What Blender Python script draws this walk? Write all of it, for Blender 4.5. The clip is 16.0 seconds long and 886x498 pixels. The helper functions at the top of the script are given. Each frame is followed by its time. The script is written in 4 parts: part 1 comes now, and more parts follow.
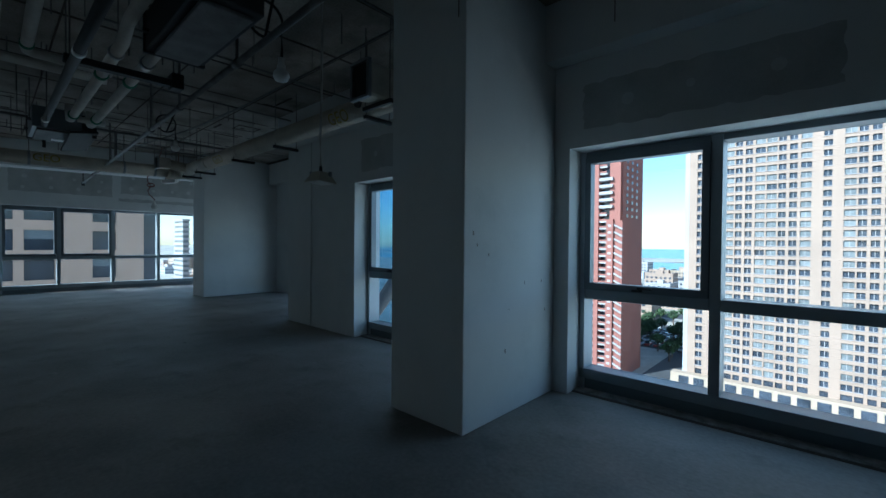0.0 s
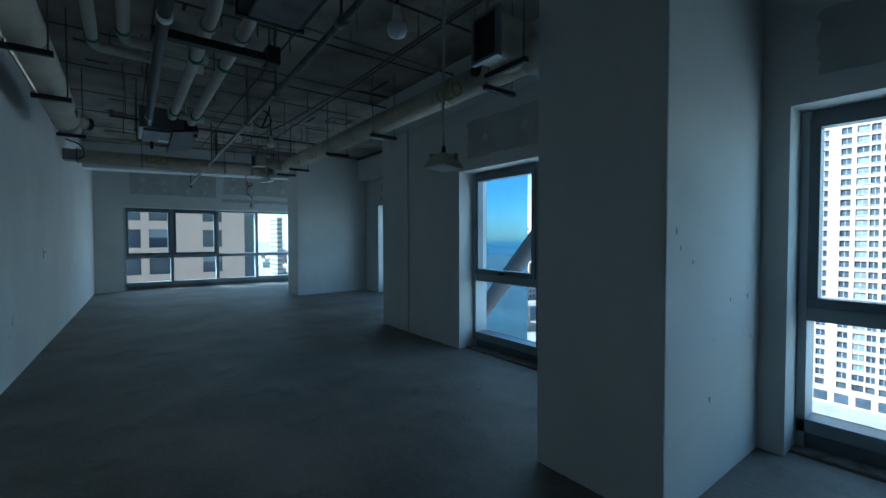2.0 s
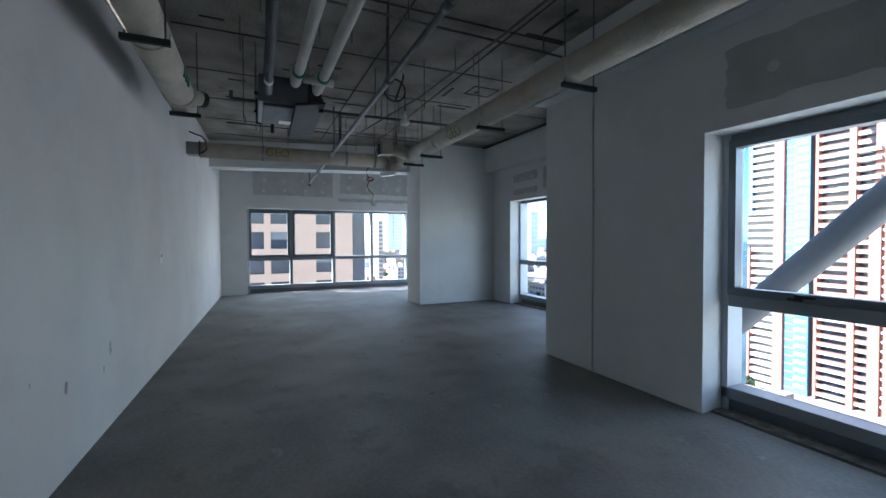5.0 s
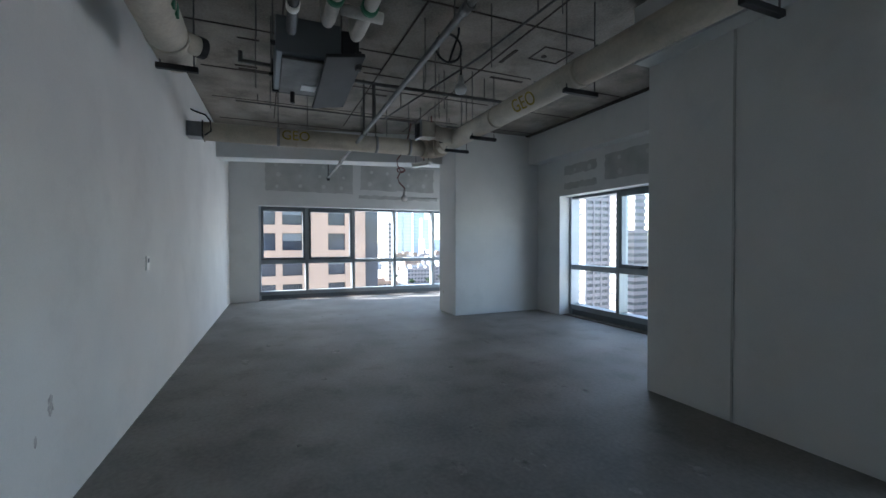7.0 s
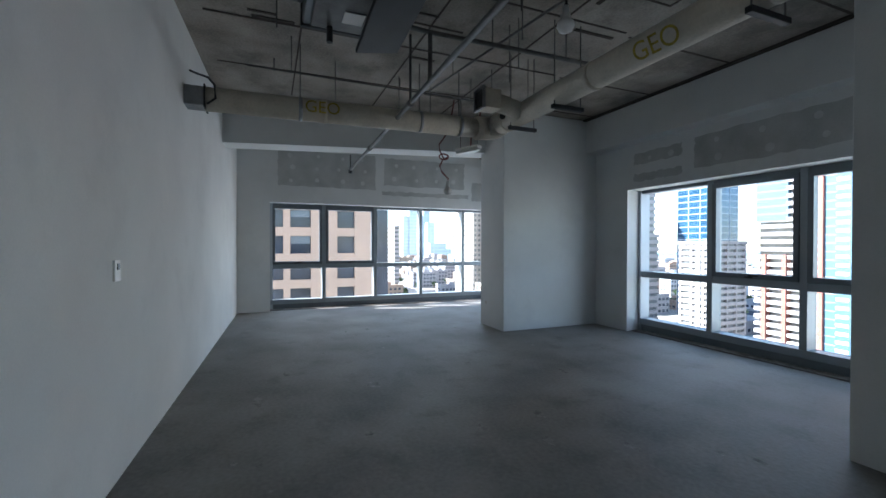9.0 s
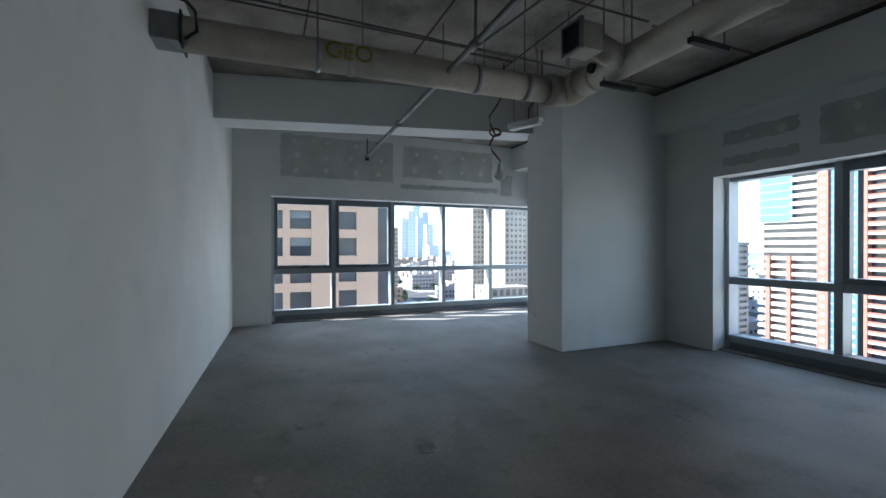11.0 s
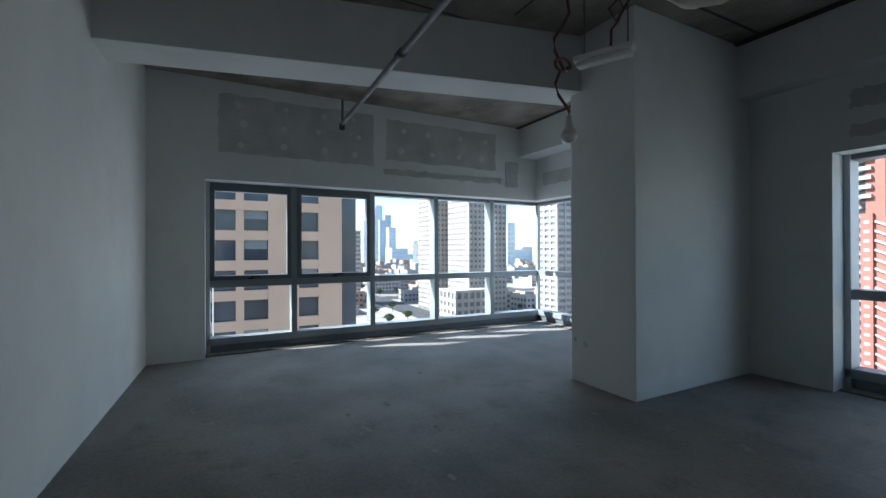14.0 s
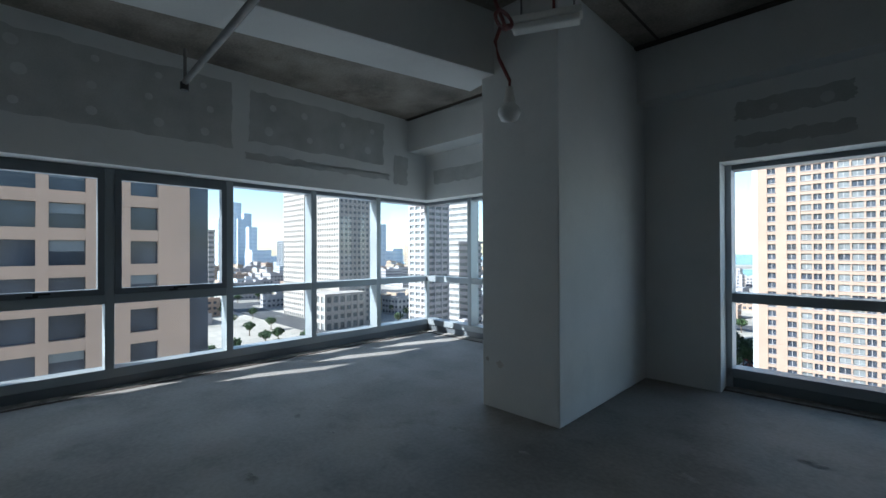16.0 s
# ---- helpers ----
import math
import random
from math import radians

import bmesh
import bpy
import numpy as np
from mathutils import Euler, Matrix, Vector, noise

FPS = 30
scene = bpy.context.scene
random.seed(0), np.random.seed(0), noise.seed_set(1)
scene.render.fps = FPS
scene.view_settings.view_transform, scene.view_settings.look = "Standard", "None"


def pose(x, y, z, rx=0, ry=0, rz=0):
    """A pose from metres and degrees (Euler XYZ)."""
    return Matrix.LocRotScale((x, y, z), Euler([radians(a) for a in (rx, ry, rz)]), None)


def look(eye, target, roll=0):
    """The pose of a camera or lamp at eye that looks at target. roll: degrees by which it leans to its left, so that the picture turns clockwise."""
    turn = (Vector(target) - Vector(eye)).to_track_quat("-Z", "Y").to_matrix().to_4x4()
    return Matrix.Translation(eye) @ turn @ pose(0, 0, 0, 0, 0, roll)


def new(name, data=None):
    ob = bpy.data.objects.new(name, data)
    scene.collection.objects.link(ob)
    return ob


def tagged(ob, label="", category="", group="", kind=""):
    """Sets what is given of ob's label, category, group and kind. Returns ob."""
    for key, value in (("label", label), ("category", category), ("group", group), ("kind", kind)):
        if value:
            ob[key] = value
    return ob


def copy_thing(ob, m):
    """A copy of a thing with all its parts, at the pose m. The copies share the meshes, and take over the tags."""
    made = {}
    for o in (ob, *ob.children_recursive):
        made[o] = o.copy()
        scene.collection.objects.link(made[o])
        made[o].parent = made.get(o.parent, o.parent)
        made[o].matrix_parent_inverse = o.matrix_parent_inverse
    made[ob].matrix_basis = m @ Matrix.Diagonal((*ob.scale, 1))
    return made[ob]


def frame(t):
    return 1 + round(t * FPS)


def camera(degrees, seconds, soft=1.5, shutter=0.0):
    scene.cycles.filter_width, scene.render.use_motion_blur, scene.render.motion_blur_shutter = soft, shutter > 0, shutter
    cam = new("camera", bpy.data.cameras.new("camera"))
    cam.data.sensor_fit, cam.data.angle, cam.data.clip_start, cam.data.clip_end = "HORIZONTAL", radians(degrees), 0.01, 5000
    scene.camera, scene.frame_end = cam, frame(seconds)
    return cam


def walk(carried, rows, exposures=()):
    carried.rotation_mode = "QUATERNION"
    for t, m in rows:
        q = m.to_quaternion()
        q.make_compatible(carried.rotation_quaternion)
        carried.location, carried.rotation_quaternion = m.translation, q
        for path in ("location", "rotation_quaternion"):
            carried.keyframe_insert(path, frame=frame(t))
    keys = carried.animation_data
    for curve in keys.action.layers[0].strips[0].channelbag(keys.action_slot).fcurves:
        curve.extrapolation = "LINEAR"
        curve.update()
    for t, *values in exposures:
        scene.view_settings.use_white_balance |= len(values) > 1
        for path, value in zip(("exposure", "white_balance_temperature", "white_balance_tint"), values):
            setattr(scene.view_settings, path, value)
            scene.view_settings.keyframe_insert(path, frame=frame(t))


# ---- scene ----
cam = camera(93.1, 16.0, 1.5)
PATH = [
    (0, (1.569, 0.449, 1.465), (0.214, 1.919, 1.44), 0.5),
    (0.5, (1.364, 0.518, 1.47), (-0.038, 1.944, 1.439), 0.5),
    (1, (1.116, 0.574, 1.493), (-0.334, 1.95, 1.451), 0.3),
    (1.5, (0.845, 0.677, 1.516), (-0.673, 1.979, 1.467), 0.1),
    (2, (0.554, 0.695, 1.516), (-1.041, 1.901, 1.462), -0.1),
    (2.5, (0.24, 0.727, 1.512), (-1.414, 1.849, 1.459), -0.2),
    (3, (-0.068, 0.765, 1.53), (-1.773, 1.81, 1.475), -0.3),
    (3.5, (-0.405, 0.769, 1.523), (-2.156, 1.736, 1.47), -0.3),
    (4, (-0.757, 0.766, 1.528), (-2.536, 1.679, 1.476), -0.4),
    (4.5, (-1.135, 0.797, 1.516), (-2.94, 1.656, 1.466), -0.3),
    (7, (-2.905, 0.767, 1.495), (-4.744, 1.552, 1.459), -0.1),
    (7.5, (-3.261, 0.748, 1.483), (-5.104, 1.525, 1.455), 0.0),
    (8, (-3.62, 0.724, 1.479), (-5.466, 1.493, 1.454), 0.1),
    (8.5, (-3.998, 0.694, 1.47), (-5.844, 1.462, 1.449), 0.1),
    (9, (-4.38, 0.651, 1.46), (-6.229, 1.413, 1.442), 0.1),
    (9.5, (-4.742, 0.608, 1.447), (-6.588, 1.378, 1.432), 0.1),
    (10, (-5.13, 0.561, 1.441), (-6.975, 1.332, 1.429), 0.0),
    (12.5, (-6.936, 0.684, 1.437), (-8.782, 1.453, 1.434), -0.0),
    (13, (-7.289, 0.698, 1.445), (-9.126, 1.488, 1.447), -0.1),
    (13.5, (-7.605, 0.741, 1.436), (-9.415, 1.591, 1.441), -0.1),
    (14, (-7.887, 0.862, 1.436), (-9.658, 1.791, 1.442), -0.2),
    (14.5, (-8.175, 0.9, 1.441), (-9.896, 1.92, 1.45), 0.0),
    (15, (-8.428, 0.96, 1.458), (-10.069, 2.103, 1.467), -0.0),
    (15.5, (-8.612, 1.066, 1.448), (-10.154, 2.339, 1.463), -0.0),
    (16, (-8.763, 1.139, 1.478), (-10.173, 2.557, 1.49), -0.2),
]
EXPOSURES = [
    (0.0, 1.5, 4950, -2), (1.5, 1.65, 4850, -3), (2.5, 2.45, 4600, -11), (3.0, 2.9, 4900, 2), (3.5, 3.1, 5100, 4), (4.5, 3.0, 5550, 11), (7.0, 2.98, 5950, 13),
    (10.0, 2.65, 5900, 11), (13.0, 2.18, 5900, 9), (14.5, 1.82, 5800, 8), (16.0, 1.65, 5750, 7),
]
walk(cam, [(t, look(eye, target, roll)) for t, eye, target, roll in PATH], EXPOSURES)

# ---- world and sun ----
SUN_EL = radians(35.0)
SUN_WAY = Vector((0.36 * math.cos(SUN_EL), 0.93 * math.cos(SUN_EL), -math.sin(SUN_EL))).normalized()
world = bpy.data.worlds.new("world")
scene.world = world
world.use_nodes = True
sky = world.node_tree.nodes.new("ShaderNodeTexSky")
sky.sky_type = "NISHITA"
sky.sun_disc = False
sky.sun_elevation = SUN_EL
sky.sun_rotation = math.atan2(-SUN_WAY.x, -SUN_WAY.y)
sky.dust_density = 0.4
bg = world.node_tree.nodes["Background"]
bg.inputs["Strength"].default_value = 0.085
world.node_tree.links.new(sky.outputs["Color"], bg.inputs["Color"])
sun_data = bpy.data.lights.new("sun", "SUN")
sun_data.energy, sun_data.angle, sun_data.color = 4.3, radians(0.53), (1.0, 0.965, 0.91)
sun = new("sun", sun_data)
sun.rotation_mode = "QUATERNION"
sun.rotation_quaternion = SUN_WAY.to_track_quat("-Z", "Y")
sun.location = (0, -20, 40)


def window_light(x, y, z, w, h, yaw, power):
    """Sky light in a window's opening, shining into the room."""
    data = bpy.data.lights.new("window_light", "AREA")
    data.shape, data.size, data.size_y, data.energy, data.color = "RECTANGLE", w, h, power, (0.80, 0.93, 1.0)
    ob = new("window_light", data)
    ob.matrix_world = pose(x, y, z, 90, 0, yaw)


SKYLIGHT = 0.56
window_light(0.88, 4.78, 1.33, 2.2, 2.0, 180, SKYLIGHT * 5.0)
window_light(-2.70, 4.78, 1.33, 2.1, 2.0, 180, SKYLIGHT * 4.2)
window_light(-7.95, 6.78, 1.33, 3.5, 2.0, 180, SKYLIGHT * 7.0)
window_light(-12.95, 6.78, 1.33, 2.8, 2.0, 180, SKYLIGHT * 5.6)
window_light(-14.80, 3.55, 1.33, 5.7, 2.0, -90, SKYLIGHT * 15.5)


# ---- materials ----
def material(name, color, rough=0.6, metal=0.0, vary=0.12, scale=3.0, fine=60.0, bump=0.15, dark=None, spec=0.5, stain=0.0, stain_scale=0.8):
    """A surface with broad and fine variation of colour, and fine relief, in metres."""
    m = bpy.data.materials.new(name)
    m.use_nodes = True
    nt = m.node_tree
    n, l = nt.nodes, nt.links
    p = n["Principled BSDF"]
    p.inputs["Roughness"].default_value = rough
    p.inputs["Metallic"].default_value = metal
    p.inputs["Specular IOR Level"].default_value = spec
    geo = n.new("ShaderNodeNewGeometry")
    broad, grain = n.new("ShaderNodeTexNoise"), n.new("ShaderNodeTexNoise")
    for node, s in ((broad, scale), (grain, fine)):
        node.inputs["Scale"].default_value = s
        node.inputs["Detail"].default_value = 5.0
        l.new(geo.outputs["Position"], node.inputs["Vector"])
    mix = n.new("ShaderNodeMix")
    mix.data_type = "RGBA"
    low = dark or tuple(c * (1 - 2.2 * vary) for c in color)
    high = tuple(min(0.95, c * (1 + 0.6 * vary)) for c in color)
    mix.inputs[6].default_value = (*low, 1)
    mix.inputs[7].default_value = (*high, 1)
    add = n.new("ShaderNodeMath")
    add.operation = "MULTIPLY_ADD"
    add.inputs[1].default_value = 0.4
    l.new(grain.outputs["Fac"], add.inputs[0])
    l.new(broad.outputs["Fac"], add.inputs[2])
    ramp = n.new("ShaderNodeMapRange")
    ramp.inputs["From Min"].default_value, ramp.inputs["From Max"].default_value = 0.45, 0.95
    l.new(add.outputs[0], ramp.inputs["Value"])
    l.new(ramp.outputs["Result"], mix.inputs["Factor"])
    out = mix.outputs[2]
    if stain:
        spot = n.new("ShaderNodeTexNoise")
        spot.inputs["Scale"].default_value = stain_scale
        spot.inputs["Detail"].default_value = 9.0
        spot.inputs["Roughness"].default_value = 0.68
        l.new(geo.outputs["Position"], spot.inputs["Vector"])
        cut = n.new("ShaderNodeMapRange")
        cut.inputs["From Min"].default_value, cut.inputs["From Max"].default_value = 0.54, 0.68
        cut.inputs["To Max"].default_value = stain
        l.new(spot.outputs["Fac"], cut.inputs["Value"])
        over = n.new("ShaderNodeMix")
        over.data_type = "RGBA"
        over.inputs[7].default_value = (*[c * 0.35 for c in color], 1)
        l.new(cut.outputs["Result"], over.inputs["Factor"])
        l.new(out, over.inputs[6])
        out = over.outputs[2]
    l.new(out, p.inputs["Base Color"])
    if bump:
        b = n.new("ShaderNodeBump")
        b.inputs["Strength"].default_value = bump
        b.inputs["Distance"].default_value = 0.01
        l.new(grain.outputs["Fac"], b.inputs["Height"])
        l.new(b.outputs["Normal"], p.inputs["Normal"])
    return m


def facade(name, color, rough=0.8):
    """Painted or stone cladding of a building, with streaks several metres long."""
    return material(name, color, rough, 0, 0.06, 0.15, 1.5, 0.0)


def glass_material(name, tint=(1, 1, 1)):
    m = bpy.data.materials.new(name)
    m.use_nodes = True
    n, l = m.node_tree.nodes, m.node_tree.links
    n.remove(n["Principled BSDF"])
    clear, gloss, mix, edge, steep = (n.new(k) for k in ("ShaderNodeBsdfTransparent", "ShaderNodeBsdfGlossy", "ShaderNodeMixShader", "ShaderNodeLayerWeight", "ShaderNodeMath"))
    clear.inputs["Color"].default_value = (*tint, 1)
    gloss.inputs["Roughness"].default_value = 0.02
    edge.inputs["Blend"].default_value = 0.5
    steep.operation = "POWER"
    steep.inputs[1].default_value = 5.0
    l.new(edge.outputs["Facing"], steep.inputs[0])
    scale = n.new("ShaderNodeMapRange")
    scale.inputs["To Min"].default_value, scale.inputs["To Max"].default_value = 0.03, 0.6
    l.new(steep.outputs[0], scale.inputs["Value"])
    l.new(scale.outputs["Result"], mix.inputs[0])
    l.new(clear.outputs[0], mix.inputs[1])
    l.new(gloss.outputs[0], mix.inputs[2])
    l.new(mix.outputs[0], n["Material Output"].inputs["Surface"])
    return m


M_WALL = material("white_wall_paint", (0.68, 0.69, 0.68), 0.85, 0, 0.05, 1.3, 90, 0.12, stain=0.10, stain_scale=1.7)
M_PATCH = material("grey_jointing_compound", (0.49, 0.50, 0.49), 0.9, 0, 0.10, 3.0, 70, 0.15)
M_DAB = material("pale_filler", (0.60, 0.61, 0.60), 0.9, 0, 0.06, 6.0, 70, 0.15)
M_FLOOR = material("raw_concrete_floor", (0.25, 0.236, 0.217), 0.64, 0, 0.22, 1.1, 30, 0.28, stain=0.48, stain_scale=2.3)
M_SLAB = material("concrete_soffit", (0.335, 0.30, 0.26), 0.9, 0, 0.28, 1.6, 40, 0.5, stain=0.8, stain_scale=1.4)
M_SEAM = material("dark_joint", (0.07, 0.055, 0.045), 0.95, 0, 0.2, 5, 60, 0.3)
M_ALU = material("grey_aluminium", (0.29, 0.325, 0.345), 0.38, 0.35, 0.05, 2.0, 120, 0.03)
M_BRACE = material("grey_brace_paint", (0.22, 0.235, 0.26), 0.55, 0.1, 0.08, 2.0, 60, 0.05)
M_SASH = material("dark_grey_aluminium", (0.16, 0.18, 0.20), 0.4, 0.5, 0.05, 2.0, 120, 0.03)
M_JAMB = material("pale_aluminium", (0.46, 0.50, 0.54), 0.45, 0.15, 0.05, 2.0, 120, 0.03)
M_BLACK = material("black_painted_steel", (0.020, 0.021, 0.023), 0.6, 0.0, 0.2, 6, 90, 0.1)
M_STEEL = material("galvanised_steel", (0.33, 0.34, 0.35), 0.42, 0.8, 0.15, 9, 120, 0.1)
M_PIPE = material("dull_grey_steel_pipe", (0.16, 0.155, 0.15), 0.55, 0.4, 0.2, 7, 90, 0.1)
M_DUCT = material("cream_duct_wrap", (0.56, 0.51, 0.42), 0.8, 0, 0.12, 3.5, 40, 0.5, stain=0.25, stain_scale=3.0)
M_LAG = material("pale_pipe_lagging", (0.58, 0.55, 0.50), 0.75, 0, 0.1, 5, 50, 0.4)
M_GREEN = material("green_paint_mark", (0.05, 0.22, 0.12), 0.7, 0, 0.2, 8, 60, 0.1)
M_YELLOW = material("yellow_paint_mark", (0.42, 0.33, 0.04), 0.7, 0, 0.25, 12, 60, 0.1)
M_WHITE = material("white_plastic", (0.78, 0.77, 0.74), 0.4, 0, 0.05, 5, 60, 0.03)
M_CORD = material("grey_cord", (0.45, 0.43, 0.40), 0.6, 0, 0.1, 9, 60, 0.05)
M_RED = material("dark_red_flex", (0.16, 0.035, 0.03), 0.5, 0, 0.1, 9, 60, 0.05)
M_LAMP = material("frosted_diffuser", (0.72, 0.72, 0.70), 0.3, 0, 0.06, 6, 80, 0.05)
M_GLASS = glass_material("clear_glazing", (0.96, 0.985, 0.99))
M_CLAD = material("blue_glass_cladding", (0.13, 0.24, 0.36), 0.05, 0.9, 0.1, 0.6, 5, 0.0)
M_STAIN = material("faint_brown_stain", (0.60, 0.575, 0.54), 0.95, 0, 0.15, 12, 80, 0.1)
M_SCUFF = material("faint_grey_scuff", (0.53, 0.53, 0.53), 0.95, 0, 0.3, 18, 90, 0.1)
M_DUST = material("dust_and_scuffs", (0.30, 0.285, 0.265), 0.95, 0, 0.3, 12, 80, 0.1)


# ---- mesh helpers ----
def box(bm, x0, x1, y0, y1, z0, z1, bevel=0.0, m=None):
    made = bmesh.ops.create_cube(bm, size=1.0)["verts"]
    t = Matrix.Translation(((x0 + x1) / 2, (y0 + y1) / 2, (z0 + z1) / 2)) @ Matrix.Diagonal((abs(x1 - x0), abs(y1 - y0), abs(z1 - z0), 1))
    bmesh.ops.transform(bm, matrix=(m or Matrix()) @ t, verts=made)
    if bevel:
        edges = list({e for v in made for e in v.link_edges})
        bmesh.ops.bevel(bm, geom=edges, offset=bevel, segments=2, affect="EDGES", profile=0.5)
    return bm


def rod(bm, a, b, r, sides=12, r2=None):
    a, b = Vector(a), Vector(b)
    made = bmesh.ops.create_cone(bm, cap_ends=True, segments=sides, radius1=r, radius2=r if r2 is None else r2, depth=(b - a).length)["verts"]
    bmesh.ops.transform(bm, matrix=Matrix.Translation((a + b) / 2) @ (b - a).to_track_quat("Z", "Y").to_matrix().to_4x4(), verts=made)
    return bm


def tube(bm, points, r, sides=8):
    """A bent pipe or cord through points, rounded at the bends."""
    pts = [Vector(p) for p in points]
    rings = []
    for i, p in enumerate(pts):
        way = (pts[min(i + 1, len(pts) - 1)] - pts[max(i - 1, 0)]).normalized()
        q = way.to_track_quat("Z", "Y")
        rings.append([bm.verts.new(p + q @ Vector((r * math.cos(2 * math.pi * k / sides), r * math.sin(2 * math.pi * k / sides), 0))) for k in range(sides)])
    for a, b in zip(rings, rings[1:]):
        for k in range(sides):
            bm.faces.new((a[k], a[(k + 1) % sides], b[(k + 1) % sides], b[k]))
    bm.faces.new(rings[0][::-1])
    bm.faces.new(rings[-1])
    return bm


def lathe(bm, profile, sides=24, m=None):
    """A turned shape from (radius, height) pairs."""
    rings = [[bm.verts.new((m or Matrix()) @ Vector((r * math.cos(2 * math.pi * k / sides), r * math.sin(2 * math.pi * k / sides), z))) for k in range(sides)] for r, z in profile]
    for a, b in zip(rings, rings[1:]):
        for k in range(sides):
            bm.faces.new((a[k], a[(k + 1) % sides], b[(k + 1) % sides], b[k]))
    return bm


def part(name, bm, mat, parent=None, label="", smooth=False):
    """Links a bmesh as one mesh object, under a thing or a part where one is given."""
    me = bpy.data.meshes.new(name)
    bmesh.ops.recalc_face_normals(bm, faces=bm.faces[:])
    bm.to_mesh(me)
    bm.free()
    if smooth:
        for f in me.polygons:
            f.use_smooth = len(f.vertices) == 4
    me.materials.append(mat)
    ob = new(name, me)
    if parent:
        ob.parent = parent
        ob.matrix_parent_inverse = parent.matrix_basis.inverted() if not parent.parent else Matrix()
    if label:
        tagged(ob, label)
    return ob


def B():
    return bmesh.new()


def thing(name, at, label, category, group=""):
    ob = new(name)
    ob.location = at
    ob.empty_display_size = 0.1
    return tagged(ob, label, category, group)


def structure(name, bm, mat, label, category):
    return tagged(part(name, bm, mat), label, category, "", "structure")


# ---- plan ----
SLAB, HEAD = 3.75, 2.40
LEFT, WIN_A, WIN_B, END = 0.0, 4.30, 6.28, -14.30
BACK = 8.0
DEEP = 0.46

# floor, slab and walls
bm = B()
box(bm, END - DEEP, BACK + 0.2, LEFT - 1.0, WIN_A + 0.0, -0.3, 0.0)
box(bm, END - DEEP, -5.96, WIN_A, WIN_B + DEEP, -0.3, 0.0)
box(bm, -5.96, BACK + 0.2, WIN_A, WIN_A + DEEP, -0.3, 0.0)
structure("floor", bm, M_FLOOR, "bare grey concrete floor with dusty stains", "floor")
bm = B()
box(bm, END - DEEP, BACK + 0.2, LEFT - 1.0, WIN_A, SLAB, SLAB + 0.3)
box(bm, END - DEEP, -5.96, WIN_A, WIN_B + DEEP, SLAB, SLAB + 0.3)
box(bm, -5.96, BACK + 0.2, WIN_A, WIN_A + DEEP, SLAB, SLAB + 0.3)
structure("ceiling", bm, M_SLAB, "unfinished dark concrete slab soffit with stains", "ceiling")
SKEW = 0.033


def left_y(x):
    """The face of the long wall, which runs slightly askew."""
    return -SKEW * (x - END)


ALONG = Matrix.Translation((END, 0, 0)) @ Matrix.Rotation(-math.atan(SKEW), 4, "Z")
structure("wall_left", box(B(), -DEEP, 24.0, -0.2, 0, 0, SLAB, 0, ALONG), M_WALL, "long plain white painted wall with scuffs", "wall")
# The back wall is unseen and added, set far off to lessen bounced light.
structure("unseen_back_wall", box(B(), BACK, BACK + 0.2, LEFT - 0.9, WIN_A, 0, SLAB), M_WALL, "unseen plain white wall added to close the room", "wall")
W1, W2, W3, WE, WC = (-0.31, 2.07), (-3.85, -1.56), (-9.80, -6.10), (0.65, 6.55), (-14.65, -11.50)
REV = 0.27


def wall_along_x(name, x0, x1, y, gaps, label):
    bm, at = B(), x0
    for a, b in gaps:
        if a > at:
            box(bm, at, a, y, y + DEEP, 0, HEAD)
        at = b
    if x1 > at:
        box(bm, at, x1, y, y + DEEP, 0, HEAD)
    box(bm, x0, x1, y, y + DEEP, HEAD, SLAB)
    return structure(name, bm, M_WALL, label, "wall")


wall_along_x("wall_window_near", -5.13, BACK, WIN_A, [W2, W1], "white plastered window wall with two tall openings")
wall_along_x("wall_window_bay", -11.45, -5.96, WIN_B, [W3], "white plastered window wall with a wide opening")
structure("wall_corner_head", box(B(), END - DEEP, -11.45, WIN_B, WIN_B + DEEP, HEAD, SLAB), M_WALL, "white plastered wall above the corner glazing", "wall")
bm = B()
box(bm, END - DEEP, END, LEFT, WE[0], 0, HEAD)
box(bm, END - DEEP, END, LEFT, WIN_B, HEAD, SLAB)
structure("wall_end", bm, M_WALL, "white plastered end wall over a ribbon window", "wall")

# columns
for name, x0, x1, y0, y1, lab in (
        ("column_1", -1.301, -0.465, 2.89, WIN_A, "square white painted column with small dark scuffs"),
        ("column_2", -5.957, -5.133, WIN_A - 0.006, WIN_B + DEEP, "white boxed column at the bay's return"),
        ("column_3", -11.362, -10.540, 4.295, WIN_B, "square white painted column beside the bay window")):
    structure(name, box(B(), x0, x1, y0, y1, 0, SLAB, 0.008), M_WALL, lab, "column")
structure("column_seam", box(B(), -5.140, -5.122, WIN_A - 0.008, WIN_A + 0.01, 0, SLAB), M_PATCH, "grey vertical joint between column and wall", "trim")

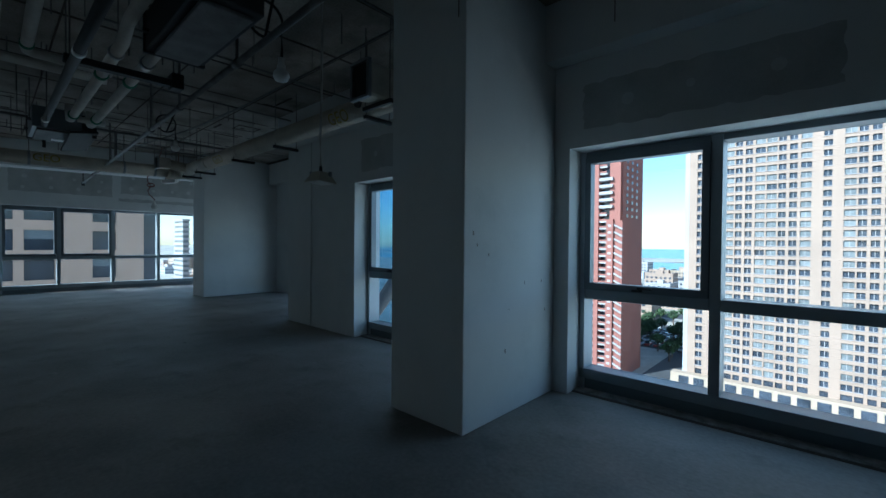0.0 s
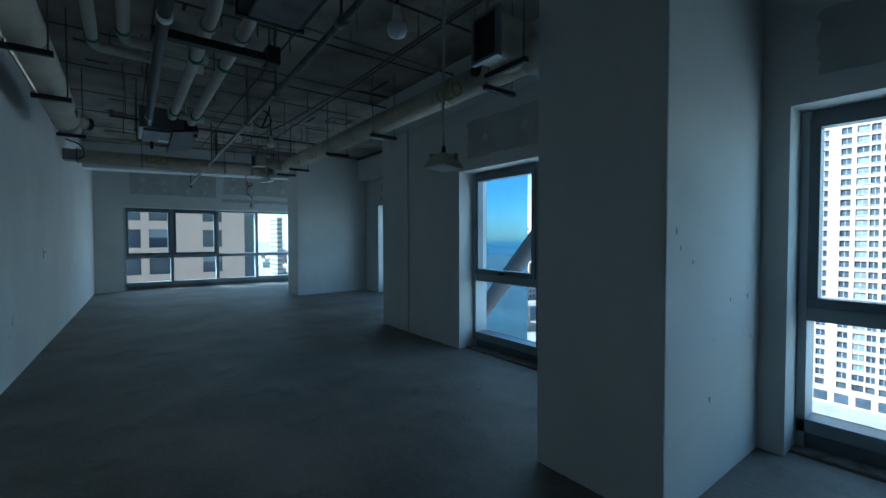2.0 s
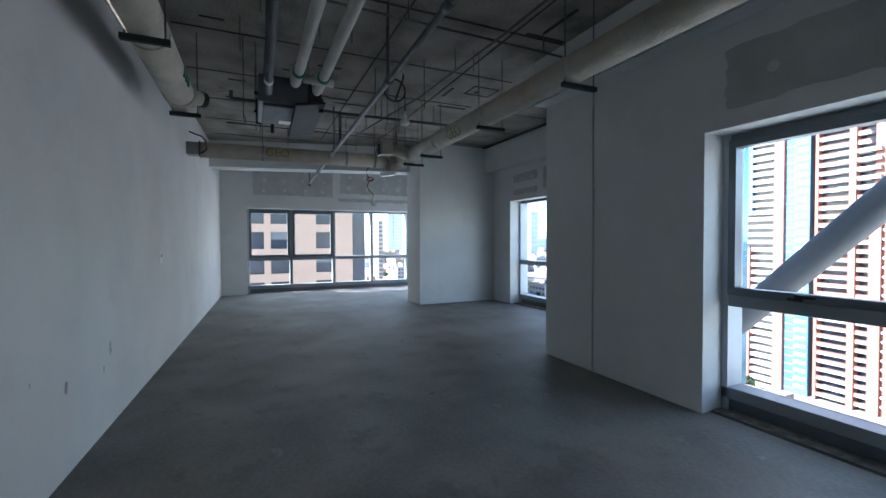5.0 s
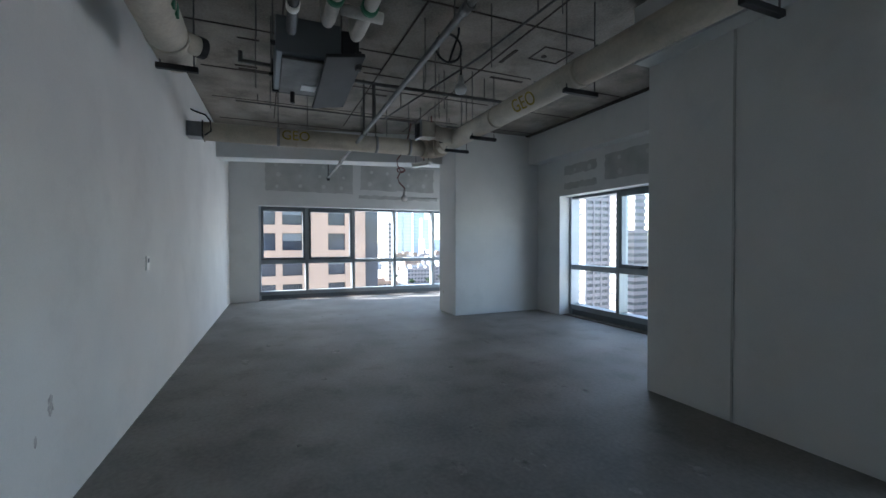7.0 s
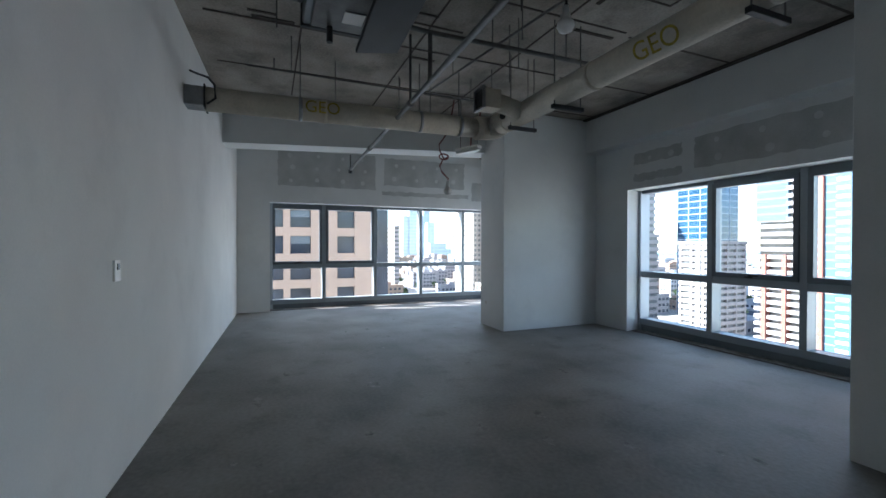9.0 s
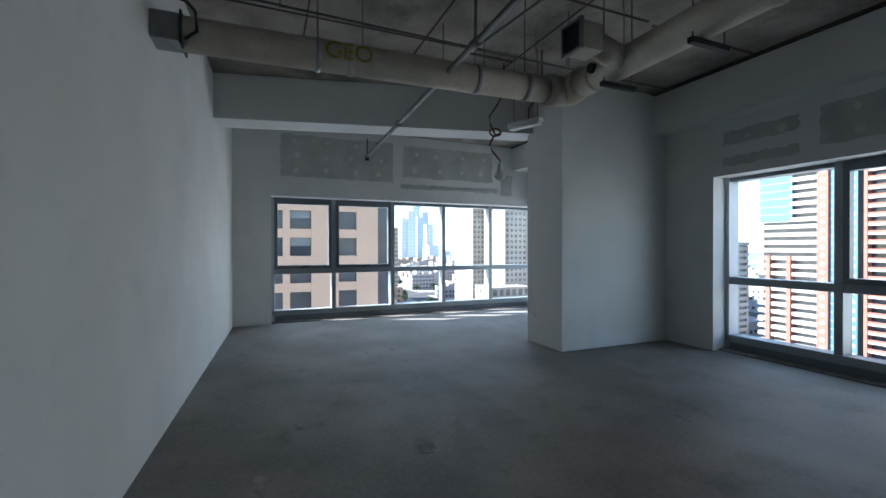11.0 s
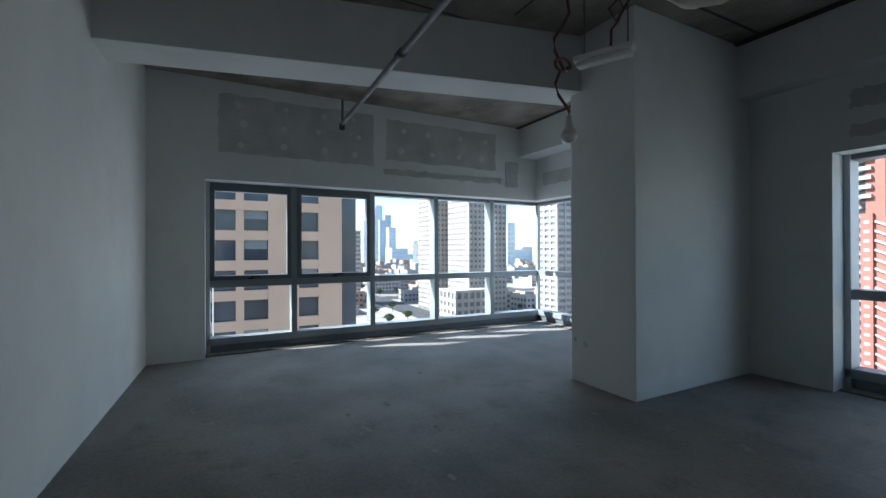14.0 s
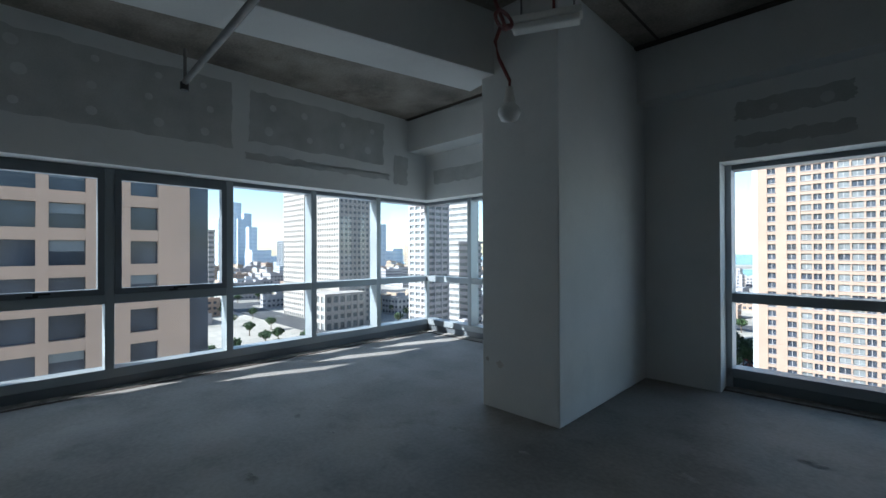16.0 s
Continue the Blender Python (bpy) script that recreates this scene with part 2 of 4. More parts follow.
# beam across the room, set askew, and shallow bulkheads over the window heads
a, b = Vector((-12.43, -0.2, 0)), Vector((-11.42, 4.40, 0))
way = (b - a).normalized()
turn = Matrix.Translation(a) @ Matrix.Rotation(math.atan2(way.y, way.x), 4, "Z")
structure("beam", box(B(), 0, (b - a).length, -0.23, 0.23, 3.15, SLAB, 0.006, turn), M_WALL, "deep white boxed ceiling beam across the room", "beam")
structure("bulkhead_near", box(B(), -5.95, BACK, WIN_A - 0.21, WIN_A - 0.006, 3.21, SLAB), M_WALL, "shallow white plaster bulkhead under the slab", "bulkhead")
structure("bulkhead_bay", box(B(), -10.54, -5.957, WIN_B - 0.24, WIN_B, 3.15, SLAB), M_WALL, "shallow white plaster bulkhead under the slab", "bulkhead")
structure("bulkhead_corner", box(B(), END, -11.362, 5.86, WIN_B, 3.20, SLAB), M_WALL, "deep white plaster bulkhead over the corner glazing", "bulkhead")
bm = B()
box(bm, -10.54, -5.957, WIN_B - 0.32, WIN_B - 0.24, SLAB - 0.02, SLAB)
box(bm, END, -11.36, 5.80, 5.86, SLAB - 0.015, SLAB)
structure("slab_edge_strip", bm, M_SEAM, "dark ragged joint where slab meets wall", "trim")

# formwork joints in the slab
bm = B()
rng = random.Random(4)
for x in np.arange(-11.5, 4.5, 1.22):
    box(bm, x, x + 0.02 + 0.02 * rng.random(), 0.05, WIN_A - 0.1, SLAB - 0.006, SLAB + 0.01)
for y in (0.95, 2.2, 3.4):
    box(bm, -11.2, 4.8, y, y + 0.018, SLAB - 0.007, SLAB + 0.01)
for x in (-10.3, -9.1, -7.9, -6.7):
    box(bm, x, x + 0.025, WIN_A, WIN_B - 0.1, SLAB - 0.006, SLAB + 0.01)
for k in range(26):
    x, y, w, d = rng.uniform(-11, 3), rng.uniform(0.3, 3.9), rng.uniform(0.02, 0.05), rng.uniform(0.15, 0.6)
    if rng.random() < 0.5:
        w, d = d, w
    box(bm, x, x + w, y, y + d, SLAB - 0.008, SLAB + 0.01)
for q in ((-7.29, -6.94, 3.78, 3.80), (-7.29, -6.94, 4.18, 4.20), (-7.29, -7.27, 3.80, 4.18), (-6.96, -6.94, 3.80, 4.18)):
    box(bm, q[0], q[1], q[2], q[3], SLAB - 0.007, SLAB + 0.01)
rod(bm, (-7.17, 3.93, SLAB - 0.007), (-7.17, 3.93, SLAB + 0.01), 0.035, 12)
structure("slab_joints", bm, M_SEAM, "dark formwork joints and chases in the slab", "trim")


# ---- windows ----
def window(name, m, length, mullions, sashes, label, ends=(True, True)):
    """A glazed strip in local u (along), v (outwards), z; m carries it to its wall."""
    root = new(name)
    root.matrix_basis = m
    tagged(root, label, "window", "", "structure")

    def piece(nm, mat, u0, u1, v0, v1, z0, z1, bev=0.004, par=None, lab=""):
        bm = box(B(), u0, u1, v0, v1, z0, z1, bev)
        bmesh.ops.transform(bm, matrix=m, verts=bm.verts[:])
        return part(nm, bm, mat, par or root, lab)

    f0, f1 = REV, REV + 0.185
    if ends[0]:
        piece("jamb", M_JAMB, 0.0, 0.055, f0 - 0.02, f1, 0.0, HEAD)
    if ends[1]:
        piece("jamb", M_JAMB, length - 0.055, length, f0 - 0.02, f1, 0.0, HEAD)
    piece("head_rail", M_SASH, 0.0, length, f0, f1, HEAD - 0.055, HEAD)
    piece("sill_rail", M_ALU, 0.0, length, f0 - 0.02, f1, 0.115, 0.215, 0.006)
    piece("sub_sill", M_SASH, 0.0, length, f0 + 0.01, f1, 0.0, 0.115)
    piece("floor_track", M_DUST, 0.0, length, 0.14, f0 + 0.01, 0.0, 0.012, 0)
    piece("floor_gap", M_SEAM, 0.0, length, 0.10, 0.14, 0.0, 0.006, 0)
    marks = [0.05] + list(mullions) + [length - 0.05]
    for u in mullions:
        piece("mullion", M_ALU, u - 0.042, u + 0.042, f0 - 0.015, f1, 0.215, HEAD)
    for i, (u0, u1) in enumerate(zip(marks, marks[1:])):
        g0, g1 = (u0 + 0.042 if i else u0), (u1 - 0.042 if i < len(mullions) else u1)
        piece("transom", M_ALU, g0, g1, f0 - 0.01, f1, 0.92, 1.02)
        gv = f0 + 0.07
        for za, zb in ((0.215, 0.92), (1.02, HEAD - 0.055)):
            gp = gv if i in sashes and za > 1 else f0 + 0.15
            pane = piece("pane", M_GLASS, g0, g1, gp, gp + 0.012, za, zb, 0)
            pane.visible_shadow = False
        if i in sashes:
            bm = B()
            w = 0.065
            za, zb = 1.022, HEAD - 0.057
            for q in ((g0, g1, za, za + w), (g0, g1, zb - w, zb), (g0, g0 + w, za + w, zb - w), (g1 - w, g1, za + w, zb - w)):
                box(bm, q[0] + 0.002, q[1] - 0.002, f0 - 0.03, gv - 0.005, q[2], q[3], 0.004)
            bmesh.ops.transform(bm, matrix=m, verts=bm.verts[:])
            sash = part("sash", bm, M_SASH, root, "dark aluminium opening sash")
            c = (g0 + g1) / 2
            bm = B()
            box(bm, c - 0.02, c + 0.02, f0 - 0.055, f0 - 0.03, za + 0.01, za + 0.06, 0.004)
            box(bm, c - 0.02, c + 0.11, f0 - 0.075, f0 - 0.055, za + 0.035, za + 0.06, 0.005)
            box(bm, c - 0.07, c - 0.02, f0 - 0.06, f0 - 0.035, za + 0.01, za + 0.03, 0.003)
            bmesh.ops.transform(bm, matrix=m, verts=bm.verts[:])
            part("handle", bm, M_BLACK, sash, "dark metal lever handle")
    return root


def along_x(x, y):
    return Matrix.Translation((x, y, 0))


window("window_1", along_x(W1[0], WIN_A), W1[1] - W1[0], [1.18], [0], "tall aluminium window with opening sash and transom")
window("window_2", along_x(W2[0], WIN_A), W2[1] - W2[0], [1.16], [0], "tall aluminium window with opening sash and transom")
window("window_3", along_x(W3[0], WIN_B), W3[1] - W3[0], [1.27, 2.43], [1, 2], "wide three-bay aluminium window with two opening sashes")
window("window_4", along_x(WC[0], WIN_B), WC[1] - WC[0], [1.15, 2.30], [], "corner aluminium glazing meeting the end window", (False, True))
to_end = Matrix(((0, -1, 0, END), (1, 0, 0, WE[0]), (0, 0, 1, 0), (0, 0, 0, 1)))
window("window_5", to_end, WE[1] - WE[0] + 0.02, [1.17, 2.40, 3.58, 4.77], [0, 1], "long five-bay aluminium ribbon window with two opening sashes", (True, False))
structure("corner_post", box(B(), END - 0.40, END - 0.33, 6.60, 6.67, 0, HEAD, 0.004), M_ALU, "slim aluminium post at the glazed corner", "window post")
structure("cladding_return", box(B(), -5.133, -5.06, WIN_A + DEEP, WIN_B + DEEP + 0.3, -1.5, 4.5), M_CLAD, "blue glass cladding on the bay's outer return", "cladding")
bm = B()
box(bm, -5.06, 2.6, WIN_A + DEEP + 0.02, WIN_A + DEEP + 0.5, -0.55, -0.35)
structure("outer_ledge", bm, M_JAMB, "pale metal ledge outside below the glass", "ledge")

# diagonal steel brace outside the second window
brace = thing("steel_brace", (-4.6, 5.35, -0.4), "thick grey painted diagonal steel tube outside the glass", "brace")
part("tube", rod(B(), (-5.0, 5.3, -0.22), (-0.2, 5.3, 4.83), 0.125, 24), M_BRACE, brace, smooth=True)


# ---- wall patches, scuffs and switch ----
def plate(name, x0, x1, y0, y1, z0, z1, mat, label, dabs=(), axis="y"):
    bm = B()
    u0, u1 = (x0, x1) if axis == "y" else (y0, y1)
    n, out = 22, []
    for k in range(n):
        out.append((u0 + (u1 - u0) * k / n, z0))
    for k in range(n // 2):
        out.append((u1, z0 + (z1 - z0) * 2 * k / n))
    for k in range(n):
        out.append((u1 - (u1 - u0) * k / n, z1))
    for k in range(n // 2):
        out.append((u0, z1 - (z1 - z0) * 2 * k / n))
    out = [(u + rng.uniform(-0.018, 0.018), z + rng.uniform(-0.016, 0.016)) for u, z in out]
    rings = [[bm.verts.new((u, v, z) if axis == "y" else (v, u, z)) for u, z in out] for v in ((y1, y0) if axis == "y" else (x0, x1))]
    for k in range(len(out)):
        bm.faces.new((rings[0][k], rings[0][(k + 1) % len(out)], rings[1][(k + 1) % len(out)], rings[1][k]))
    bm.faces.new(rings[1])
    root = structure(name, bm, mat, label, "wall patch")
    for u, z, r in dabs:
        bm = B()
        if axis == "y":
            lathe(bm, [(r, 0), (r * 0.7, 0.0015), (0.001, 0.002)], 10, Matrix.Translation((u, y0, z)) @ Matrix.Rotation(radians(90), 4, "X"))
        else:
            lathe(bm, [(r, 0), (r * 0.7, 0.0015), (0.001, 0.002)], 10, Matrix.Translation((x1, u, z)) @ Matrix.Rotation(radians(90), 4, "Y"))
        part("filler_dab", bm, M_DAB, root)


def dabs(u0, u1, z0, z1, nu, nz):
    return [(u0 + (u1 - u0) * (i + 0.5) / nu + rng.uniform(-0.05, 0.05), z0 + (z1 - z0) * (j + 0.5) / nz + rng.uniform(-0.02, 0.02), rng.uniform(0.035, 0.06)) for i in range(nu) for j in range(nz)]


plate("patch_end_1", END, END + 0.003, 0.81, 2.99, 2.78, 3.58, M_PATCH, "grey unpainted jointing over plasterboard", dabs(0.81, 2.99, 2.78, 3.58, 4, 3), "x")
plate("patch_end_2", END, END + 0.003, 3.20, 5.33, 2.90, 3.56, M_PATCH, "grey unpainted jointing over plasterboard", dabs(3.2, 5.33, 2.9, 3.56, 4, 2), "x")
plate("patch_end_3", END, END + 0.003, 3.15, 5.45, 2.66, 2.76, M_PATCH, "thin grey strip of jointing compound", (), "x")
plate("patch_end_4", END, END + 0.003, 5.55, 5.84, 2.62, 3.10, M_PATCH, "small grey square of jointing compound", (), "x")
plate("patch_bay_1", -9.66, -8.78, WIN_B - 0.003, WIN_B, 2.80, 2.98, M_PATCH, "grey strip of jointing compound", dabs(-9.6, -8.8, 2.8, 2.98, 2, 1))
plate("patch_bay_2", -9.66, -8.78, WIN_B - 0.003, WIN_B, 2.52, 2.64, M_PATCH, "grey strip of jointing compound")
plate("patch_bay_3", -8.58, -6.2, WIN_B - 0.003, WIN_B, 2.56, 3.02, M_PATCH, "wide grey panel of jointing compound", dabs(-8.5, -6.2, 2.56, 3.02, 4, 2))
plate("patch_near_1", -3.68, -1.75, WIN_A - 0.003, WIN_A, 2.55, 3.02, M_PATCH, "wide grey panel of jointing compound", dabs(-3.6, -1.8, 2.55, 3.0, 3, 1))
plate("patch_near_2", -0.17, 1.62, WIN_A - 0.003, WIN_A, 2.56, 2.98, M_PATCH, "wide grey panel of jointing compound", dabs(-0.1, 1.6, 2.56, 2.98, 3, 1))
plate("patch_corner", -14.1, -12.2, WIN_B - 0.003, WIN_B, 2.66, 2.9, M_PATCH, "grey strip of jointing compound")


def smear(name, at, normal, r, stretch, label, mat=M_DUST):
    bm = B()
    face = Vector(normal).to_track_quat("Z", "Y").to_matrix().to_4x4()
    ring = []
    for k in range(24):
        c, d = math.cos(k * 0.2618), math.sin(k * 0.2618)
        q = r * (0.8 + 0.45 * noise.noise((at[0] * 3 + 1.6 * c, at[1] * 3 + 1.6 * d, at[2] * 3)) + rng.uniform(-0.08, 0.08))
        ring.append(bm.verts.new((q * c, q * stretch * d, 0.002)))
    bm.faces.new(ring)
    bmesh.ops.transform(bm, matrix=Matrix.Translation(at) @ face, verts=bm.verts[:])
    return structure(name, bm, mat, label, "scuff")


for x, z, r in ((-4.94, 0.56, 0.032), (-5.75, 0.63, 0.045), (-4.09, 0.36, 0.022), (-5.60, 0.50, 0.02), (-4.5, 0.72, 0.014)):
    smear("wall_scuff", (x, left_y(x), z), (0, 1, 0), r, 1.6, "faint grey scuff on the white wall", M_SCUFF)
for y, z, r in ((3.0, 1.55, 0.012), (3.05, 1.46, 0.009), (3.2, 1.38, 0.010), (3.75, 1.12, 0.01), (4.05, 1.12, 0.012), (4.12, 0.84, 0.012), (3.45, 0.55, 0.014), (3.5, 0.9, 0.007)):
    smear("column_scuff", (-0.465, y, z), (1, 0, 0), r, 1.8, "small dark chip in the white column")
smear("column_stain", (-11.15, 4.295, 0.42), (0, -1, 0), 0.05, 0.8, "faint brown hand stain on the column", M_STAIN)
smear("column_stain", (-11.30, 4.295, 0.45), (0, -1, 0), 0.03, 0.8, "faint brown hand stain on the column", M_STAIN)

SX, SY = -7.52, left_y(-7.52)
sw = thing("light_switch", (SX, SY, 1.30), "small white plastic wall switch plate on the wall", "switch")
part("plate", box(B(), SX - 0.05, SX + 0.05, SY - 0.005, SY + 0.012, 1.235, 1.365, 0.003), M_WHITE, sw)
part("rocker", box(B(), SX - 0.018, SX + 0.018, SY + 0.012, SY + 0.018, 1.305, 1.345, 0.002), M_SASH, sw, "dark rocker")


# ---- services under the slab ----
def hanger(parent, x, y, z, top=SLAB, r=0.006):
    part("hanger_rod", rod(B(), (x, y, z), (x, y, top), r, 6), M_PIPE, parent)


def strut(parent, x, y0, y1, z):
    """A slotted channel across a duct, on two rods."""
    part("strut", box(B(), x - 0.022, x + 0.022, y0, y1, z - 0.042, z, 0.004), M_BLACK, parent, "dark steel channel")
    hanger(parent, x, y0 + 0.03, z)
    hanger(parent, x, y1 - 0.03, z)


def wrapped(parent, a, b, r, name="duct"):
    """A wrapped round duct with slightly raised bands where the wrap laps."""
    a, b = Vector(a), Vector(b)
    part(name, rod(B(), a, b, r, 28), M_DUCT, parent, smooth=True)
    n = max(1, int((b - a).length / 1.3))
    for i in range(1, n + 1):
        p, q = a.lerp(b, (i - 0.3) / n), a.lerp(b, (i - 0.3) / n + 0.05 / (b - a).length)
        part("wrap_band", rod(B(), p, q, r + 0.006, 28), M_DUCT, parent, smooth=True)


def lettering(parent, text, m, size):
    cu = bpy.data.curves.new("mark", "FONT")
    cu.body, cu.size, cu.extrude, cu.align_x, cu.align_y = text, size, 0.001, "CENTER", "CENTER"
    tmp = new("mark", cu)
    bpy.context.view_layer.update()
    me = bpy.data.meshes.new_from_object(tmp.evaluated_get(bpy.context.evaluated_depsgraph_get()))
    bpy.data.objects.remove(tmp)
    me.transform(m)
    me.materials.clear()
    me.materials.append(M_YELLOW)
    ob = new("letters", me)
    ob.parent = parent
    ob.matrix_parent_inverse = parent.matrix_basis.inverted() if not parent.parent else Matrix()
    tagged(ob, "yellow hand-painted letters")


R = 0.127
DY, DZ = 3.42, 3.025
duct = thing("window_side_duct", (-5.0, DY, DZ), "cream wrapped round air duct hung along the windows", "duct")
wrapped(duct, (-1.80, DY, DZ), (-9.38, DY, DZ), R)
for x in (-2.27, -4.47, -6.02, -7.91, -8.75):
    strut(duct, x, DY - 0.12, DY + 0.27, DZ - R)
def branch_stub(mx, my, mz, jx):
    """A short rectangular-to-round stub off the duct, its mouth a black sheet for the shade inside."""
    bm = box(B(), mx - 0.10, mx + 0.10, my, my + 0.20, mz - 0.10, mz + 0.11, 0.008)
    part("stub_box", bm, M_DUCT, duct)
    bm = B()
    for q in ((-0.115, 0.115, -0.115, -0.095), (-0.115, 0.115, 0.105, 0.125), (-0.115, -0.095, -0.095, 0.105), (0.095, 0.115, -0.095, 0.105)):
        box(bm, mx + q[0], mx + q[1], my - 0.03, my, mz + q[2], mz + q[3])
    part("stub_flange", bm, M_STEEL, duct, "galvanised flange")
    # Black sheet on the closed box, painting the dark inside of the stub.
    part("stub_shade_sheet", box(B(), mx - 0.093, mx + 0.093, my - 0.006, my - 0.001, mz - 0.093, mz + 0.103), M_BLACK, duct, "black sheet for the shade inside the mouth")
    part("spigot", rod(B(), (mx, my + 0.19, mz), (jx, DY, DZ), 0.10, 20), M_DUCT, duct, smooth=True)


branch_stub(-8.51, 2.80, 3.06, -8.60)
# Black discs on the solid duct stand for the dark of spigot holes.
part("spigot_shade_disc", rod(B(), (-2.36, DY - R - 0.03, DZ + 0.02), (-2.36, DY - R + 0.05, DZ + 0.02), 0.055, 18), M_BLACK, duct, "black disc for the shade in a spigot opening")
part("spigot_shade_disc", rod(B(), (-8.85, DY - R - 0.03, DZ + 0.02), (-8.85, DY - R + 0.05, DZ + 0.02), 0.045, 18), M_BLACK, duct, "black disc for the shade in a spigot opening")
part("end_cap", lathe(B(), [(0.150, 0.0), (0.160, 0.03), (0.158, 0.10), (0.13, 0.15), (0.001, 0.165)], 28, Matrix.Translation((-1.84, DY, DZ)) @ Matrix.Rotation(radians(90), 4, "Y")), M_DUCT, duct, "pale bulging wrapped end", True)
bm = box(B(), -2.03, -1.77, 3.00, 3.40, 2.92, 3.26, 0.03)
box(bm, -2.10, -1.74, 3.24, 3.50, 2.93, 3.20, 0.05)
part("plenum_box", bm, M_DUCT, duct, "wrapped rectangular take-off box")
bm = B()
for q in ((-2.05, -1.75, 2.90, 2.925), (-2.05, -1.75, 3.255, 3.28), (-2.05, -2.02, 2.925, 3.255), (-1.78, -1.75, 2.925, 3.255)):
    box(bm, q[0], q[1], 2.955, 2.998, q[2], q[3])
part("plenum_flange", bm, M_STEEL, duct, "galvanised flange")
# The take-off is solid; a black sheet stands for its shaded inside.
part("plenum_shade_sheet", box(B(), -2.018, -1.782, 2.985, 2.9985, 2.927, 3.253), M_BLACK, duct, "black sheet for the shade inside the mouth")
part("plenum_bar", box(B(), -2.12, -1.66, 3.16, 3.205, 2.868, 2.912, 0.004), M_BLACK, duct, "dark steel channel")
for x in (-2.09, -1.69):
    hanger(duct, x, 3.18, 2.91)
face_window = Matrix.Rotation(radians(90), 4, "X")
for x in (-2.79, -6.68):
    lettering(duct, "GEO", Matrix.Translation((x, DY - 0.118, DZ - 0.065)) @ Matrix.Rotation(radians(118), 4, "X"), 0.20)

duct = thing("cross_duct", (-8.8, 1.8, 2.85), "cream wrapped round air duct crossing the room", "duct")
A, C = Vector((-9.45, 0.02, 3.00)), Vector((-9.40, DY, DZ))
wrapped(duct, A, C, 0.125)
part("elbow", tube(B(), [C + Vector((0.06, -0.25, -0.02)), C + Vector((0.02, -0.08, 0)), C + Vector((0.08, 0.02, 0.01)), C + Vector((0.28, 0.0, 0.02))], 0.150, 24), M_DUCT, duct, smooth=True)
part("end_box", box(B(), -9.56, -9.34, -0.16, 0.02, 2.90, 3.10, 0.008), M_STEEL, duct, "dirty metal end box")
part("end_flange", box(B(), -9.58, -9.32, 0.02, 0.035, 2.88, 3.12, 0.003), M_BLACK, duct)
part("cable", tube(B(), [(-9.45, -0.12, 3.28), (-9.40, -0.05, 3.24), (-9.36, 0.06, 3.20), (-9.33, 0.12, 3.12), (-9.32, 0.13, 2.98), (-9.34, 0.05, 2.92)], 0.012), M_BLACK, duct)
for f in (0.28, 0.70, 0.86):
    p = A.lerp(C, f)
    part("strap", rod(B(), p - (C - A).normalized() * 0.02, p + (C - A).normalized() * 0.02, 0.133, 24), M_STEEL, duct, smooth=True)
    hanger(duct, p.x, p.y, p.z + 0.12)
p = A.lerp(C, 0.34)
lettering(duct, "GEO", Matrix.Translation(p + Vector((0.134, 0.03, 0))) @ Matrix.Rotation(math.atan2(C.y - A.y, C.x - A.x), 4, "Z") @ face_window, 0.19)

LY, LZ = 0.125, 3.02
duct = thing("wall_side_duct", (-4.0, LY, LZ), "cream wrapped round air duct hung along the wall", "duct")
wrapped(duct, (4.2, LY, LZ), (-6.95, LY, LZ), 0.14)
for x in (2.2, 0.4, -1.9, -3.64, -4.93, -6.77):
    strut(duct, x, 0.01, 0.30, LZ - 0.14)
part("spigot", rod(B(), (-6.55, LY, LZ), (-6.72, LY + 0.2, LZ), 0.075, 16), M_DUCT, duct, smooth=True)
part("spigot_cap", rod(B(), (-6.70, LY + 0.18, LZ), (-6.73, LY + 0.22, LZ), 0.08, 16), M_BLACK, duct)
for k in range(3):
    part("paint_mark", box(B(), -6.15 + 0.12 * k, -6.09 + 0.12 * k, LY + 0.128, LY + 0.143, LZ - 0.06, LZ + 0.02), M_GREEN, duct, "green paint stroke")


def fan_coil(x0, x1, y0, y1, z, label, skin):
    ac = thing("fan_coil_unit", ((x0 + x1) / 2, (y0 + y1) / 2, z), label, "air conditioner", "fan coil units under the slab")
    bm = box(B(), x0, x1, y0, y1, z, z + 0.30, 0.012)
    part("casing", bm, skin, ac)
    part("casing_lip", box(B(), x0 - 0.015, x0 + 0.02, y0 - 0.012, y1 + 0.012, z - 0.015, z + 0.315, 0.004), M_BLACK, ac)
    part("drain_tray", box(B(), x0 + 0.06, x1 - 0.06, y0 + 0.05, y1 - 0.05, z - 0.03, z - 0.001, 0.008), M_PIPE, ac)
    for x in (x0 + 0.12, x1 - 0.12):
        for y in (y0 - 0.02, y1 + 0.02):
            hanger(ac, x, y, z + 0.12)
            part("bracket", box(B(), x - 0.02, x + 0.02, min(y, y0) - 0.02 if y < y0 else y1, y0 if y < y0 else y1 + 0.04, z + 0.10, z + 0.125), M_BLACK, ac)
    return ac


ac = fan_coil(-7.60, -6.62, 0.87, 1.40, 3.06, "dusty dark metal fan coil unit hung under the slab", M_SASH)
part("rating_label", box(B(), -7.40, -7.25, 1.12, 1.26, 3.024, 3.0295), M_WHITE, ac, "small white rating label")
flap = B()
box(flap, -0.56, 0.56, -0.165, 0.165, -0.016, 0.016, 0.008, Matrix.Translation((-7.01, 1.41, 2.995)) @ Matrix.Rotation(radians(-5), 4, "Y") @ Matrix.Rotation(radians(10), 4, "X"))
